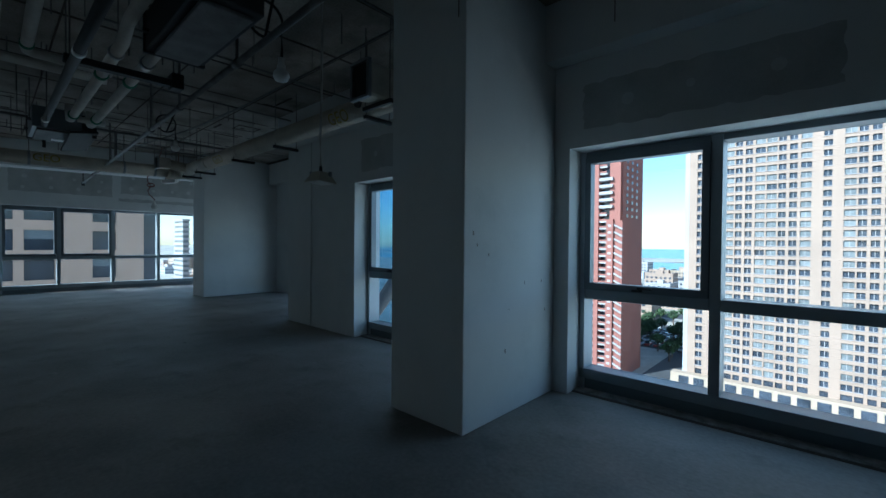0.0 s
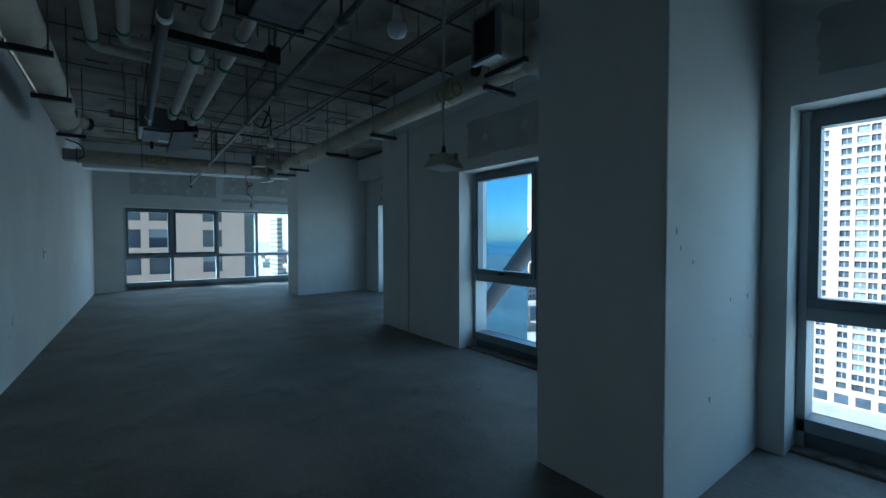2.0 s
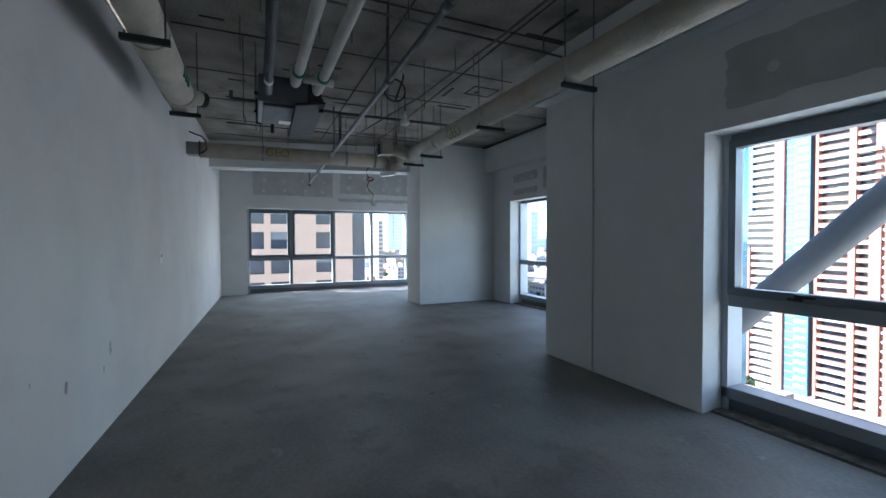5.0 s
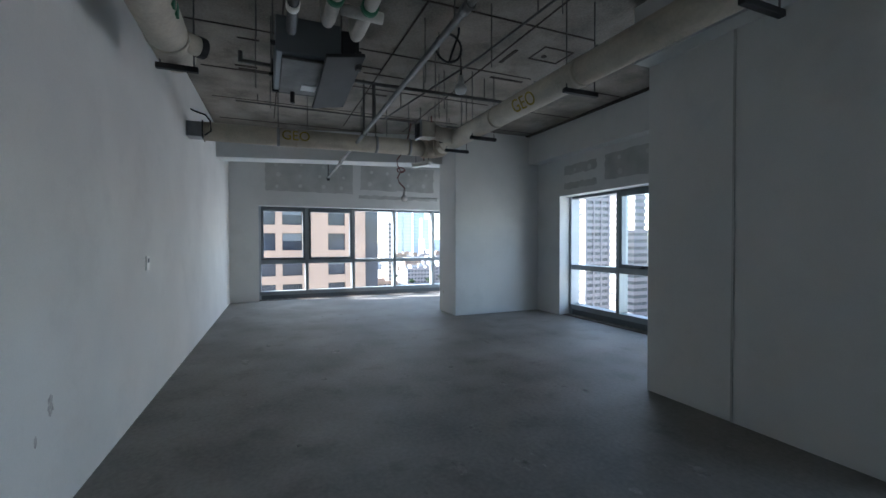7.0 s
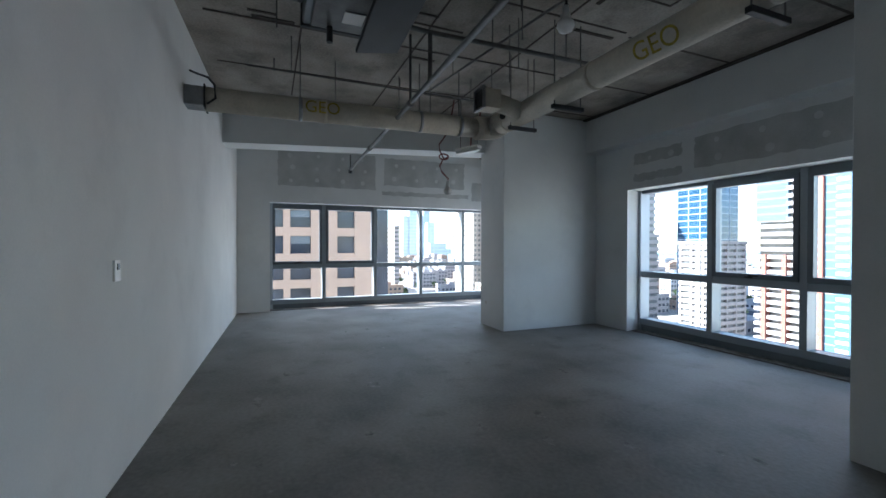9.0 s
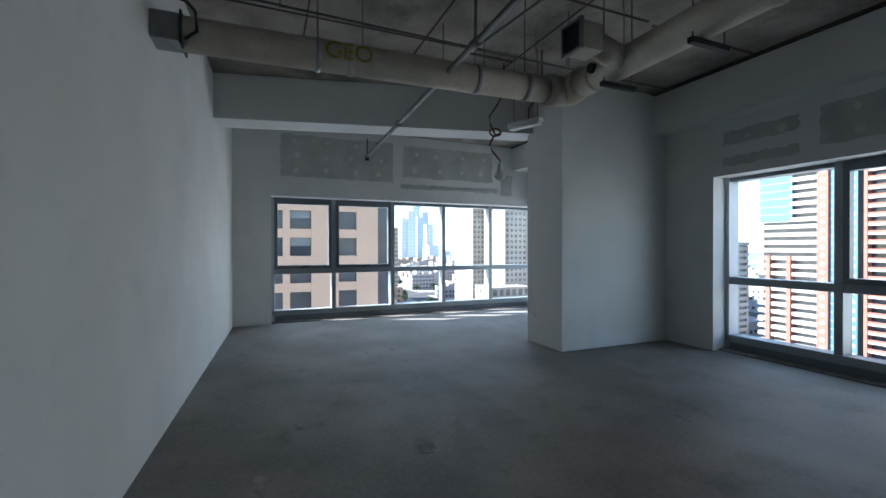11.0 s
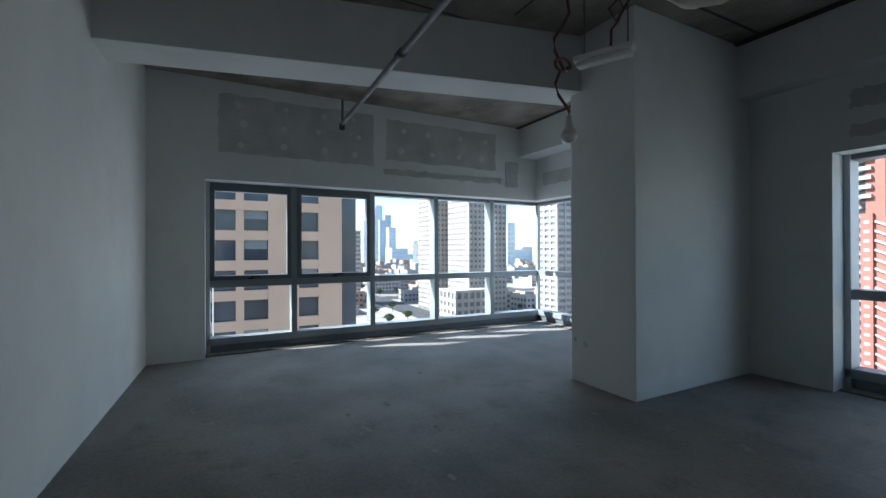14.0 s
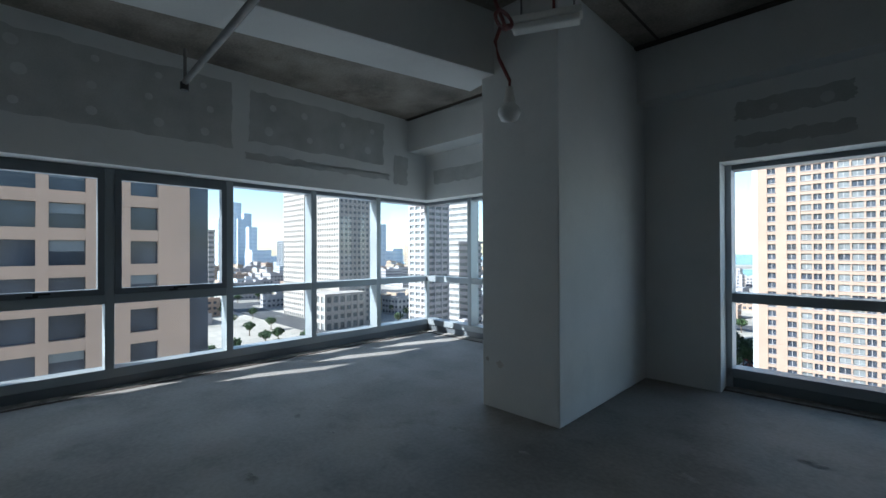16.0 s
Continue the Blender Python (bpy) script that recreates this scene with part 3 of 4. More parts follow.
for x in (-7.4, -6.62):
    box(flap, x - 0.03, x + 0.03, 1.52, 1.57, 3.0, 3.16, 0.006)
part("access_panel", flap, M_BLACK, ac, "hanging black access panel")
part("fan_housing", box(B(), -7.45, -6.62, 1.40, 1.56, 3.06, 3.33, 0.02), M_BLACK, ac, "black fan housing")
part("drain_outlet", rod(B(), (-7.5, 1.05, 2.92), (-7.5, 1.05, 3.04), 0.022, 10), M_BLACK, ac)
fan_coil(-2.46, -1.25, 1.30, 1.72, 2.98, "black metal fan coil unit hung under the slab", M_BLACK)

# chilled water pipes
pipes = thing("lagged_pipes", (-4.2, 1.3, 3.1), "pair of pale lagged water pipes with grey fittings", "pipes")
for y, x1, z in ((1.22, -6.05, 3.12), (1.45, -6.15, 3.10)):
    part("pipe", tube(B(), [(-1.6, y, z + 0.12), (-2.6, y, z + 0.10), (-2.8, y, z), (x1, y, z), (x1 - 0.10, y, z + 0.02), (x1 - 0.16, y, z + 0.10), (x1 - 0.17, y, z + 0.22)], 0.047, 16), M_LAG, pipes, smooth=True)
    for x in (-3.05, -3.75, -5.75):
        part("collar", rod(B(), (x, y, z), (x - 0.05, y, z), 0.060, 16), M_GREEN if x < -3.5 else M_STEEL, pipes, "grey-green joint collar", smooth=True)
part("valve_link", rod(B(), (-5.85, 1.27, 3.09), (-5.85, 1.56, 3.08), 0.04, 12), M_LAG, pipes, smooth=True)
for y, x1 in ((0.48, -4.70), (0.71, -4.37)):
    part("pipe", tube(B(), [(0.5, y, 3.36), (x1 + 0.12, y, 3.36), (x1 + 0.03, y + 0.01, 3.36), (x1, y + 0.06, 3.355), (x1, 1.4, 3.34)], 0.048, 14), M_LAG, pipes, smooth=True)
    part("collar", rod(B(), (x1 + 0.25, y, 3.36), (x1 + 0.20, y, 3.36), 0.056, 14), M_GREEN, pipes, smooth=True)
for x in (-2.95, -4.9):
    for y in (1.29, 1.54):
        hanger(pipes, x, y, 3.08)

drain = thing("black_drain_pipe", (-4.0, 0.92, 2.9), "black plastic pipe with pale couplings under slab", "pipe")
part("pipe", tube(B(), [(1.0, 0.90, 2.78), (-2.43, 0.90, 2.84), (-5.75, 0.95, 3.00), (-6.1, 0.96, 3.0)], 0.036, 14), M_BLACK, drain, smooth=True)
for x, z in ((-2.43, 2.84), (-5.72, 2.998)):
    part("coupling", rod(B(), (x, 0.905 if x > -4 else 0.95, z), (x - 0.07, 0.905 if x > -4 else 0.95, z + 0.003), 0.043, 14), M_WHITE, drain, smooth=True)
for x in (-1.2, -3.4, -5.2):
    hanger(drain, x, 0.92, 2.87)
trap = thing("trapeze_bar", (-2.96, 1.25, 2.92), "black steel trapeze bar carrying the pipes", "bracket")
part("bar", box(B(), -3.0, -2.92, 0.86, 1.66, 2.90, 2.96, 0.006), M_BLACK, trap)
part("clamp", box(B(), -3.03, -2.89, 1.60, 1.70, 2.88, 3.02, 0.01), M_BLACK, trap)
hanger(trap, -2.96, 0.9, 2.95)
hanger(trap, -2.96, 1.63, 2.95)

spr = thing("sprinkler_pipe", (-5.0, 1.95, 3.0), "long dull steel sprinkler pipe running under the slab", "pipe")
S0, S1 = Vector((4.6, 1.74, 3.0)), Vector((-13.05, 2.17, 3.0))
part("pipe", rod(B(), S0, S1, 0.026, 12), M_PIPE, spr, smooth=True)
for x in (0.8, -2.2, -3.95, -5.35, -8.75, -11.0):
    p = S0.lerp(S1, (S0.x - x) / (S0.x - S1.x))
    part("coupling", rod(B(), p - Vector((0.05, 0, 0)), p + Vector((0.05, 0, 0)), 0.037, 12), M_PIPE, spr, smooth=True)
    if x > -11:
        hanger(spr, p.x, p.y, p.z, r=0.013)
part("end_drop", rod(B(), S1 + Vector((0.02, 0, -0.05)), S1 + Vector((0.02, 0, 0.30)), 0.014, 8), M_PIPE, spr)
part("end_head", rod(B(), S1 + Vector((0, 0, -0.07)), S1 + Vector((0, 0, 0.0)), 0.035, 12), M_BLACK, spr)
part("riser", rod(B(), (-8.09, 2.045, 3.0), (-8.09, 2.045, 3.46), 0.022, 10), M_PIPE, spr)

branch = thing("branch_pipe", (-8.3, 2.3, 3.46), "thin dark steel branch pipe crossing under slab", "pipe")
part("pipe", rod(B(), (-7.98, 0.55, 3.46), (-8.09, 2.045, 3.46), 0.022, 10), M_PIPE, branch)
part("pipe", rod(B(), (-8.09, 2.045, 3.46), (-8.06, 4.05, 3.46), 0.022, 10), M_PIPE, branch)
part("end_elbow", rod(B(), (-7.98, 0.55, 3.44), (-7.98, 0.55, 3.56), 0.024, 10), M_PIPE, branch)
for y in (1.0, 2.7, 3.6):
    hanger(branch, -8.07, y, 3.46)
for x, y0, y1, z in ((-5.2, 0.3, 4.0, 3.56), (-3.6, 1.2, 4.1, 3.60), (-1.4, 0.6, 4.1, 3.58), (0.3, 0.3, 4.1, 3.60), (-9.9, 0.4, 4.2, 3.60)):
    con = thing("conduit", (x, y0, z), "thin dark conduit fixed under the slab", "conduit", "conduits under the slab")
    part("pipe", rod(B(), (x, y0, z), (x - 0.1, y1, z), 0.012, 8), M_PIPE, con)
    for y in (y0 + 0.3, (y0 + y1) / 2, y1 - 0.3):
        hanger(con, x - 0.05, y, z)
con = thing("long_conduit", (-6, 2.75, 3.5), "thin dark conduit running along the room", "conduit")
part("pipe", tube(B(), [(-9.6, 2.6, 3.50), (-7.0, 2.95, 3.50), (-5.0, 3.05, 3.50), (-1.4, 3.10, 3.52)], 0.012), M_PIPE, con)
for x, y in ((-9.0, 2.68), (-6.0, 3.0), (-3.0, 3.08)):
    hanger(con, x, y, 3.5)
rods = thing("spare_hanger_rods", (-6, 2, SLAB), "loose threaded rods hanging from the slab", "rods")
for k in range(46):
    x, y = rng.uniform(-10.2, 1.5), rng.uniform(0.5, 4.0)
    part("rod", rod(B(), (x, y, SLAB - rng.uniform(0.25, 0.7)), (x, y, SLAB), 0.005, 5), M_PIPE, rods)


# ---- temporary lamps ----
def pendant(x, y, z, top, label, coil=True, red=False, flood=False):
    lamp = thing("pendant_lamp", (x, y, z), label, "lamp", "temporary lamps on cords")
    pts, loop = [], 0.07 if red else 0.145
    mid = z + (0.46 if red else 0.36)
    if coil:
        for k in range(31):
            a = -2 * math.pi * k / 24
            pts.append((x + 0.025 * k / 30, y - loop + loop * math.cos(a), mid + loop * math.sin(a) * (0.6 if red else 1.0)))
    if red:
        pts = [(x, y - 0.10, z + 0.24), (x, y - 0.13, z + 0.32), (x, y - 0.08, z + 0.42)] + pts + [(x, y - 0.13, z + 0.55), (x, y - 0.14, z + 0.64), (x, y - 0.06, z + 0.75), (x, y + 0.01, z + 0.86)]
    cord = [(x, y, z + 0.05), (x, y + 0.005, z + 0.14)] + pts + ([(x - 0.12, y + 0.10, top - 0.35), (x - 0.25, y + 0.2, top - 0.1), (x - 0.27, y + 0.22, top)] if red else [(x, y - 0.02, top - 0.06), (x, y - 0.02, top)])
    part("cord", tube(B(), cord, 0.011, 6), M_RED if red else M_BLACK, lamp)
    part("holder", lathe(B(), [(0.001, 0.10), (0.022, 0.10), (0.026, 0.05), (0.035, 0.03), (0.030, 0.0)], 16, Matrix.Translation((x, y, z))), M_WHITE, lamp, smooth=True)
    part("bulb", lathe(B(), [(0.030, 0.01), (0.060, -0.02), (0.066, -0.05), (0.05, -0.085), (0.001, -0.10)], 18, Matrix.Translation((x, y, z))), M_LAMP, lamp, "clear grey glass bulb", smooth=True)
    return lamp


pendant(-10.19, 3.12, 2.32, SLAB, "small bare bulb on a curled red flex", True, True)
pendant(-6.95, 2.70, 3.15, SLAB, "bare bulb on a looped black cable", True)
pendant(-1.77, 2.09, 2.88, SLAB, "bare bulb on a looped black cable", True)
LX, LYY, LZZ = -1.765, 2.455, 1.995
flood = thing("high_bay_lamp", (LX, LYY, LZZ), "dusty beige square pendant lamp with a pale lens", "lamp")
part("cord", tube(B(), [(LX, LYY, LZZ + 0.14), (LX + 0.005, LYY - 0.01, 2.4), (LX - 0.012, LYY + 0.01, 2.7), (LX + 0.01, LYY, 3.1), (LX, LYY + 0.01, SLAB)], 0.011, 8), M_CORD, flood)
part("cap", lathe(B(), [(0.001, 0.15), (0.012, 0.15), (0.016, 0.11), (0.026, 0.09)], 20, Matrix.Translation((LX, LYY, LZZ))), M_BLACK, flood, "dark cable gland", smooth=True)
square = Matrix.Translation((LX, LYY, LZZ)) @ Matrix.Rotation(radians(8), 4, "Z") @ Matrix.Rotation(radians(-4), 4, "X") @ Matrix.Rotation(radians(45), 4, "Z") @ Matrix.Diagonal((0.53, 0.53, 0.85, 1))
part("shade", lathe(B(), [(0.02, 0.115), (0.135, 0.11), (0.155, 0.095), (0.255, 0.012), (0.262, 0.0), (0.250, 0.0), (0.15, 0.085), (0.05, 0.10)], 4, square), M_DUCT, flood, "dusty beige pyramid shade")
part("lens", lathe(B(), [(0.249, 0.004), (0.20, -0.006), (0.001, -0.008)], 4, square), M_LAMP, flood, "pale clouded lens")
for a in (40, 220):
    c, d = math.cos(radians(a)), math.sin(radians(a))
    part("clip", box(B(), LX + 0.085 * c - 0.012, LX + 0.085 * c + 0.012, LYY + 0.085 * d - 0.012, LYY + 0.085 * d + 0.012, LZZ + 0.055, LZZ + 0.10, 0.003), M_STEEL, flood, "small steel clip")


BT = Matrix.Translation((-10.14, 3.435, 0)) @ Matrix.Rotation(radians(26), 4, "Z")
batten = thing("batten_light", (-10.14, 3.435, 2.93), "small white emergency batten light hung on wires", "lamp")
part("body", box(B(), -0.22, 0.22, -0.055, 0.055, 2.905, 2.95, 0.008, BT), M_WHITE, batten)
part("diffuser", box(B(), -0.205, 0.205, -0.045, 0.045, 2.865, 2.905, 0.012, BT), M_LAMP, batten, "ribbed clear diffuser")
part("cable", tube(B(), [BT @ Vector(p) for p in ((0.05, 0, 2.95), (0.05, 0.01, 3.10), (0.08, 0.08, 3.18), (0.12, 0.10, 3.27), (0.10, 0.02, 3.32), (0.04, -0.02, 3.25), (0.08, 0.03, 3.16), (0.16, 0.06, 3.30), (0.2, 0.05, 3.5), (0.2, 0.05, SLAB))], 0.010), M_RED, batten)
for u in (-0.15, 0.17):
    q = BT @ Vector((u, 0, 2.94))
    hanger(batten, q.x, q.y, q.z)

# floor marks
for k in range(40):
    x, y = rng.uniform(-13.0, -3.0), rng.uniform(0.2, 4.1)
    smear("floor_stain", (x, y, 0.0005 * (k % 5)), (0, 0, 1), rng.uniform(0.015, 0.055), rng.uniform(0.4, 1.0), "small dark dried spot on the concrete floor")
for k in range(26):
    x, y = rng.uniform(-12.5, -2.0), rng.uniform(0.6, 4.0)
    smear("floor_stain", (x, y, 0.0005 * (k % 4)), (0, 0, 1), rng.uniform(0.05, 0.12), rng.uniform(0.25, 0.6), "dark dusty scrape on the concrete floor")
for x, y, r in ((-8.72, 1.65, 0.16), (-8.63, 0.55, 0.14), (-11.2, 1.9, 0.10), (-10.9, 2.4, 0.08), (-11.6, 2.2, 0.09), (-10.2, 1.3, 0.07), (-7.4, 2.8, 0.10), (-9.6, 4.2, 0.12), (-9.0, 5.0, 0.10)):
    smear("floor_stain", (x, y, 0), (0, 0, 1), r, 0.5, "dark dried stain on the concrete floor")


# ---- outside ----
GROUND = -36.0
M_GROUND = material("sandy_ground", (0.40, 0.365, 0.31), 0.95, 0, 0.25, 0.012, 0.4, 0.0, stain=0.5, stain_scale=0.02)
M_ROAD = material("asphalt", (0.06, 0.06, 0.062), 0.9, 0, 0.15, 0.2, 4, 0.0)
M_SEA = material("sea", (0.06, 0.20, 0.26), 0.25, 0, 0.1, 0.01, 0.2, 0.0)
M_BEIGE, M_CREAM, M_BROWN = facade("beige_render", (0.38, 0.29, 0.21)), facade("cream_render", (0.335, 0.24, 0.18)), facade("brown_stone", (0.50, 0.355, 0.265))
M_REDCLAD, M_PALE, M_GREYCL = facade("red_cladding", (0.27, 0.105, 0.078)), facade("white_cladding", (0.36, 0.335, 0.33)), facade("grey_cladding", (0.40, 0.42, 0.44))
M_DARKG = material("dark_window_glass", (0.055, 0.065, 0.085), 0.10, 0, 0.5, 0.30, 0.8, 0.0, dark=(0.02, 0.025, 0.034), spec=0.4)
M_BLUEG = material("blue_window_glass", (0.035, 0.10, 0.18), 0.12, 0.2, 0.2, 0.2, 1.0, 0.0)
# The grey base stands in for sky mirrored in the panes.
M_GREYG = material("sky_paled_window_glass", (0.19, 0.20, 0.20), 0.25, 0, 0.25, 0.35, 1.1, 0.0, spec=0.5)
M_SKYG = material("pale_blue_curtain_wall", (0.085, 0.165, 0.23), 0.18, 0.1, 0.12, 0.15, 1.0, 0.0)
# Distance haze is put into the base colour: paler, bluer cladding.
M_HAZE = facade("haze_paled_cladding", (0.56, 0.62, 0.68))
# Beige of the end office towers, with haze put into the colour.
M_STONE = facade("haze_paled_stone", (0.37, 0.335, 0.30))
# Glass of the far towers, its colour likewise paled for haze.
M_HAZEG = facade("haze_paled_glass", (0.44, 0.52, 0.60), 0.3)
M_LEAF = material("tree_leaves", (0.055, 0.10, 0.035), 0.8, 0, 0.4, 0.5, 5, 0.0)
M_BARK = material("bark", (0.14, 0.10, 0.07), 0.9, 0, 0.2, 2, 20, 0.2)

bm = B()
box(bm, -4500, 3000, -3000, 4800, GROUND - 1, GROUND)
structure("ground", bm, M_GROUND, "pale dusty city ground far below", "ground")
structure("water", box(B(), -1500, 1500, 720, 1010, GROUND, GROUND + 0.4), M_SEA, "pale blue lagoon beyond the city", "water")
structure("water_sea", box(B(), -1700, 3000, 1350, 4800, GROUND, GROUND + 0.4), M_SEA, "blue sea on the horizon", "water")


def quads(boxes):
    """Many plain boxes as one mesh."""
    vs, fs = [], []
    for x0, x1, y0, y1, z0, z1 in boxes:
        k = len(vs)
        vs += [(x0, y0, z0), (x1, y0, z0), (x1, y1, z0), (x0, y1, z0), (x0, y0, z1), (x1, y0, z1), (x1, y1, z1), (x0, y1, z1)]
        fs += [(k, k + 3, k + 2, k + 1), (k + 4, k + 5, k + 6, k + 7), (k, k + 1, k + 5, k + 4), (k + 1, k + 2, k + 6, k + 5), (k + 2, k + 3, k + 7, k + 6), (k + 3, k, k + 4, k + 7)]
    return vs, fs


def stuff(name, boxes, mat, parent, label=""):
    me = bpy.data.meshes.new(name)
    vs, fs = quads(boxes)
    me.from_pydata(vs, [], fs)
    me.materials.append(mat)
    ob = new(name, me)
    ob.parent = parent
    ob.matrix_parent_inverse = parent.matrix_basis.inverted() if not parent.parent else Matrix()
    return tagged(ob, label, "", "", "stuff")


def tower(label, x0, x1, y0, y1, top, skin, glass, floor_h, sill, bay, pier, deep=0.5, name="tower_block", roof=True):
    """A building: a glass core, with floors' spandrels and piers standing proud on all sides."""
    t = thing(name, ((x0 + x1) / 2, (y0 + y1) / 2, GROUND), label, "building")
    core = part("glazing", box(B(), x0, x1, y0, y1, GROUND, top), glass, t, "rows of dark window glass")
    bands, posts = [], []
    z = GROUND + floor_h
    while z < top:
        bands.append((x0 - deep, x1 + deep, y0 - deep, y1 + deep, z - sill / 2, z + sill / 2))
        z += floor_h
    stuff("spandrel", bands, skin, t)
    if pier:
        e = deep + 0.05
        for a0, a1, along in ((x0, x1, 0), (y0, y1, 1)):
            n = max(1, round((a1 - a0) / bay))
            step = (a1 - a0) / n
            for i in range(n + 1):
                c = a0 + i * step
                w = pier / 2
                if along == 0:
                    posts.append((c - w, c + w, y0 - e, y0, GROUND, top))
                else:
                    posts.append((x0 - e, x0, c - w, c + w, GROUND, top))
                    posts.append((x1, x1 + e, c - w, c + w, GROUND, top))
        stuff("pier", posts, skin, t)
    if roof:
        part("roof", box(B(), x0 - deep - 0.2, x1 + deep + 0.2, y0 - deep - 0.2, y1 + deep + 0.2, top, top + 1.2), skin, t)
    return t


# the tall beige block facing the near windows: solid face, recessed windows column by column
FH, FY = 2.30, 130.0
t = thing("tower_block", (10, 145, GROUND), "tall beige apartment tower with a dense window grid", "building")
part("glazed_core", box(B(), -26.6, 44, FY + 0.5, 160, GROUND, 74), M_DARKG, t, "dark window glass")
part("corner_shaft", box(B(), -28.0, -26.6, FY + 0.9, 158, GROUND, 74), M_GREYCL, t, "grey glazed corner strip")
holes, drapes, pale_glass = [(-24.9, -23.3), (-21.2, -19.5)], [], []
x, k = -18.65, 0
while x < 42:
    wide = k % 4 in (0, 3)
    holes.append((x, x + (1.95 if wide else 1.45)))
    if wide:
        pale_glass.append((x, x + 1.95))
    x += 2.25 if wide else 2.05
    k += 1
    if k % 12 == 8:
        holes.append((x + 1.7, x + 3.2))
        x += 5.2
at = -26.8
piers = []
for h0, h1 in holes:
    piers.append((at, h0, FY, FY + 0.55, GROUND, 74))
    at = h1
piers.append((at, 44.2, FY, FY + 0.55, GROUND, 74))
stuff("pier", piers, M_CREAM, t)
stuff("spandrel", [(-26.6, 44, FY + 0.03, FY + 0.54, GROUND + 4.5 + FH * q, GROUND + 5.3 + FH * q) for q in range(46)], M_CREAM, t)
stuff("window_sill", [(h0 - 0.1, h1 + 0.1, FY - 0.12, FY + 0.2, GROUND + 5.3 + FH * q, GROUND + 5.42 + FH * q) for h0, h1 in holes for q in range(46)], M_PALE, t, "pale window sills")
# Wide panes in pale grey, the reflected sky put into their colour.
stuff("sky_paled_pane", [(h0, h1, FY + 0.40, FY + 0.46, GROUND + 5.3 + FH * q, GROUND + 6.8 + FH * q) for h0, h1 in pale_glass for q in range(46) if (q * 7 + int(h0 * 3)) % 11], M_GREYG, t, "wide windows with sky reflection put into their grey")
stuff("window_frame", [((h0 + h1) / 2 - 0.05, (h0 + h1) / 2 + 0.05, FY + 0.34, FY + 0.48, GROUND + 5.3 + FH * q, GROUND + 6.8 + FH * q) for h0, h1 in holes for q in range(46)], M_PALE, t, "pale window bars")
part("joint_strip", box(B(), -19.02, -18.90, FY - 0.02, FY + 0.1, GROUND, 74), M_BROWN, t, "thin dark vertical joint")
part("side_wall", box(B(), 44, 44.4, FY, 160, GROUND, 74), M_CREAM, t)
part("roof", box(B(), -28.2, 44.6, FY - 0.2, 160.2, 74, 75.2), M_CREAM, t)
part("podium", box(B(), -30.0, 44, 127, 130, GROUND, GROUND + 3.2), M_BEIGE, t)
stuff("podium_opening", [(-28 + 3.5 * k, -25.6 + 3.5 * k, 126.9, 127.1, GROUND + 0.5, GROUND + 2.6) for k in range(20)], M_DARKG, t)


# the white tower with a red band and a blue curtain wall
AY, AH = 120.0, 1.95
t = thing("tower_block", (-66, 130, GROUND), "white banded residential tower with red bands and blue glazing", "building")
part("core", box(B(), -75.4, -56.1, AY + 1.0, 140, GROUND, 62), M_GREYG, t, "grey balcony glazing")
part("blue_bay", box(B(), -75.6, -68.2, AY - 0.3, AY + 1.0, 7.6, 62), M_SKYG, t, "pale blue curtain wall bay")
stuff("bay_line", [(-75.7, -68.1, AY - 0.36, AY - 0.28, 7.6 + AH * k, 7.72 + AH * k) for k in range(28)], M_PALE, t, "thin white floor lines")
low = [(-75.9, -62.9, AY - 0.5, AY + 1.05, z, z + 0.95) for z in np.arange(GROUND + 1, 7.4, AH)]
high = [(-68.3, -62.9, AY - 0.7, AY + 1.05, z, z + 1.0) for z in np.arange(7.6, 60, AH)]
stuff("balcony_band", low + high, M_PALE, t, "white balcony fronts")
for x0, x1, top in ((-73.9, -72.9, -0.8), (-69.2, -68.3, -0.8), (-62.9, -60.8, 62)):
    part("red_pier", box(B(), x0, x1, AY - 0.9, AY + 1.05, GROUND, top), M_REDCLAD, t, "red vertical pier")
stuff("pier_window", [(-62.3, -61.5, AY - 0.95, AY - 0.8, z + 0.9, z + 1.6) for z in np.arange(GROUND + 1, 60, AH)], M_PALE, t, "pale slots in the red pier")
part("pale_wing", box(B(), -60.8, -55.8, AY - 0.2, AY + 1.05, GROUND, 62), M_SKYG, t, "pale blue glazed wing")
stuff("wing_window", [(-58.6, -56.2, AY - 0.26, AY - 0.1, z + 0.5, z + 1.3) for z in np.arange(GROUND + 1, 60, AH)], M_GREYCL, t, "grey window panels")
stuff("wing_line", [(-60.8, -58.6, AY - 0.28, AY - 0.15, z, z + 0.12) for z in np.arange(GROUND + 1, 60, AH)], M_PALE, t)
part("roof", box(B(), -76, -55.5, AY - 0.9, 140.4, 62, 63), M_PALE, t)

# the red tower with stacked balconies and a stepped flank
t = thing("tower_block", (-47, 130, GROUND), "red and white residential tower with stacked balconies", "building")
part("core", box(B(), -54.0, -41.6, AY + 1.2, 138, GROUND, 58), M_DARKG, t, "dark balcony recesses")
bays = [(-54.0, -48.5), (-47.3, -45.2)]
stuff("balcony_band", [(a - 0.1, b + 0.1, AY - 0.5, AY + 1.3, z, z + 0.55) for a, b in bays for z in np.arange(GROUND + 1, 57, AH)], M_PALE, t, "white balcony slabs")
stuff("red_rail", [(a, b, AY - 0.6, AY - 0.42, z + 0.5, z + 0.95) for a, b in bays for z in np.arange(GROUND + 1, 57, AH)], M_REDCLAD, t, "red balcony rails")
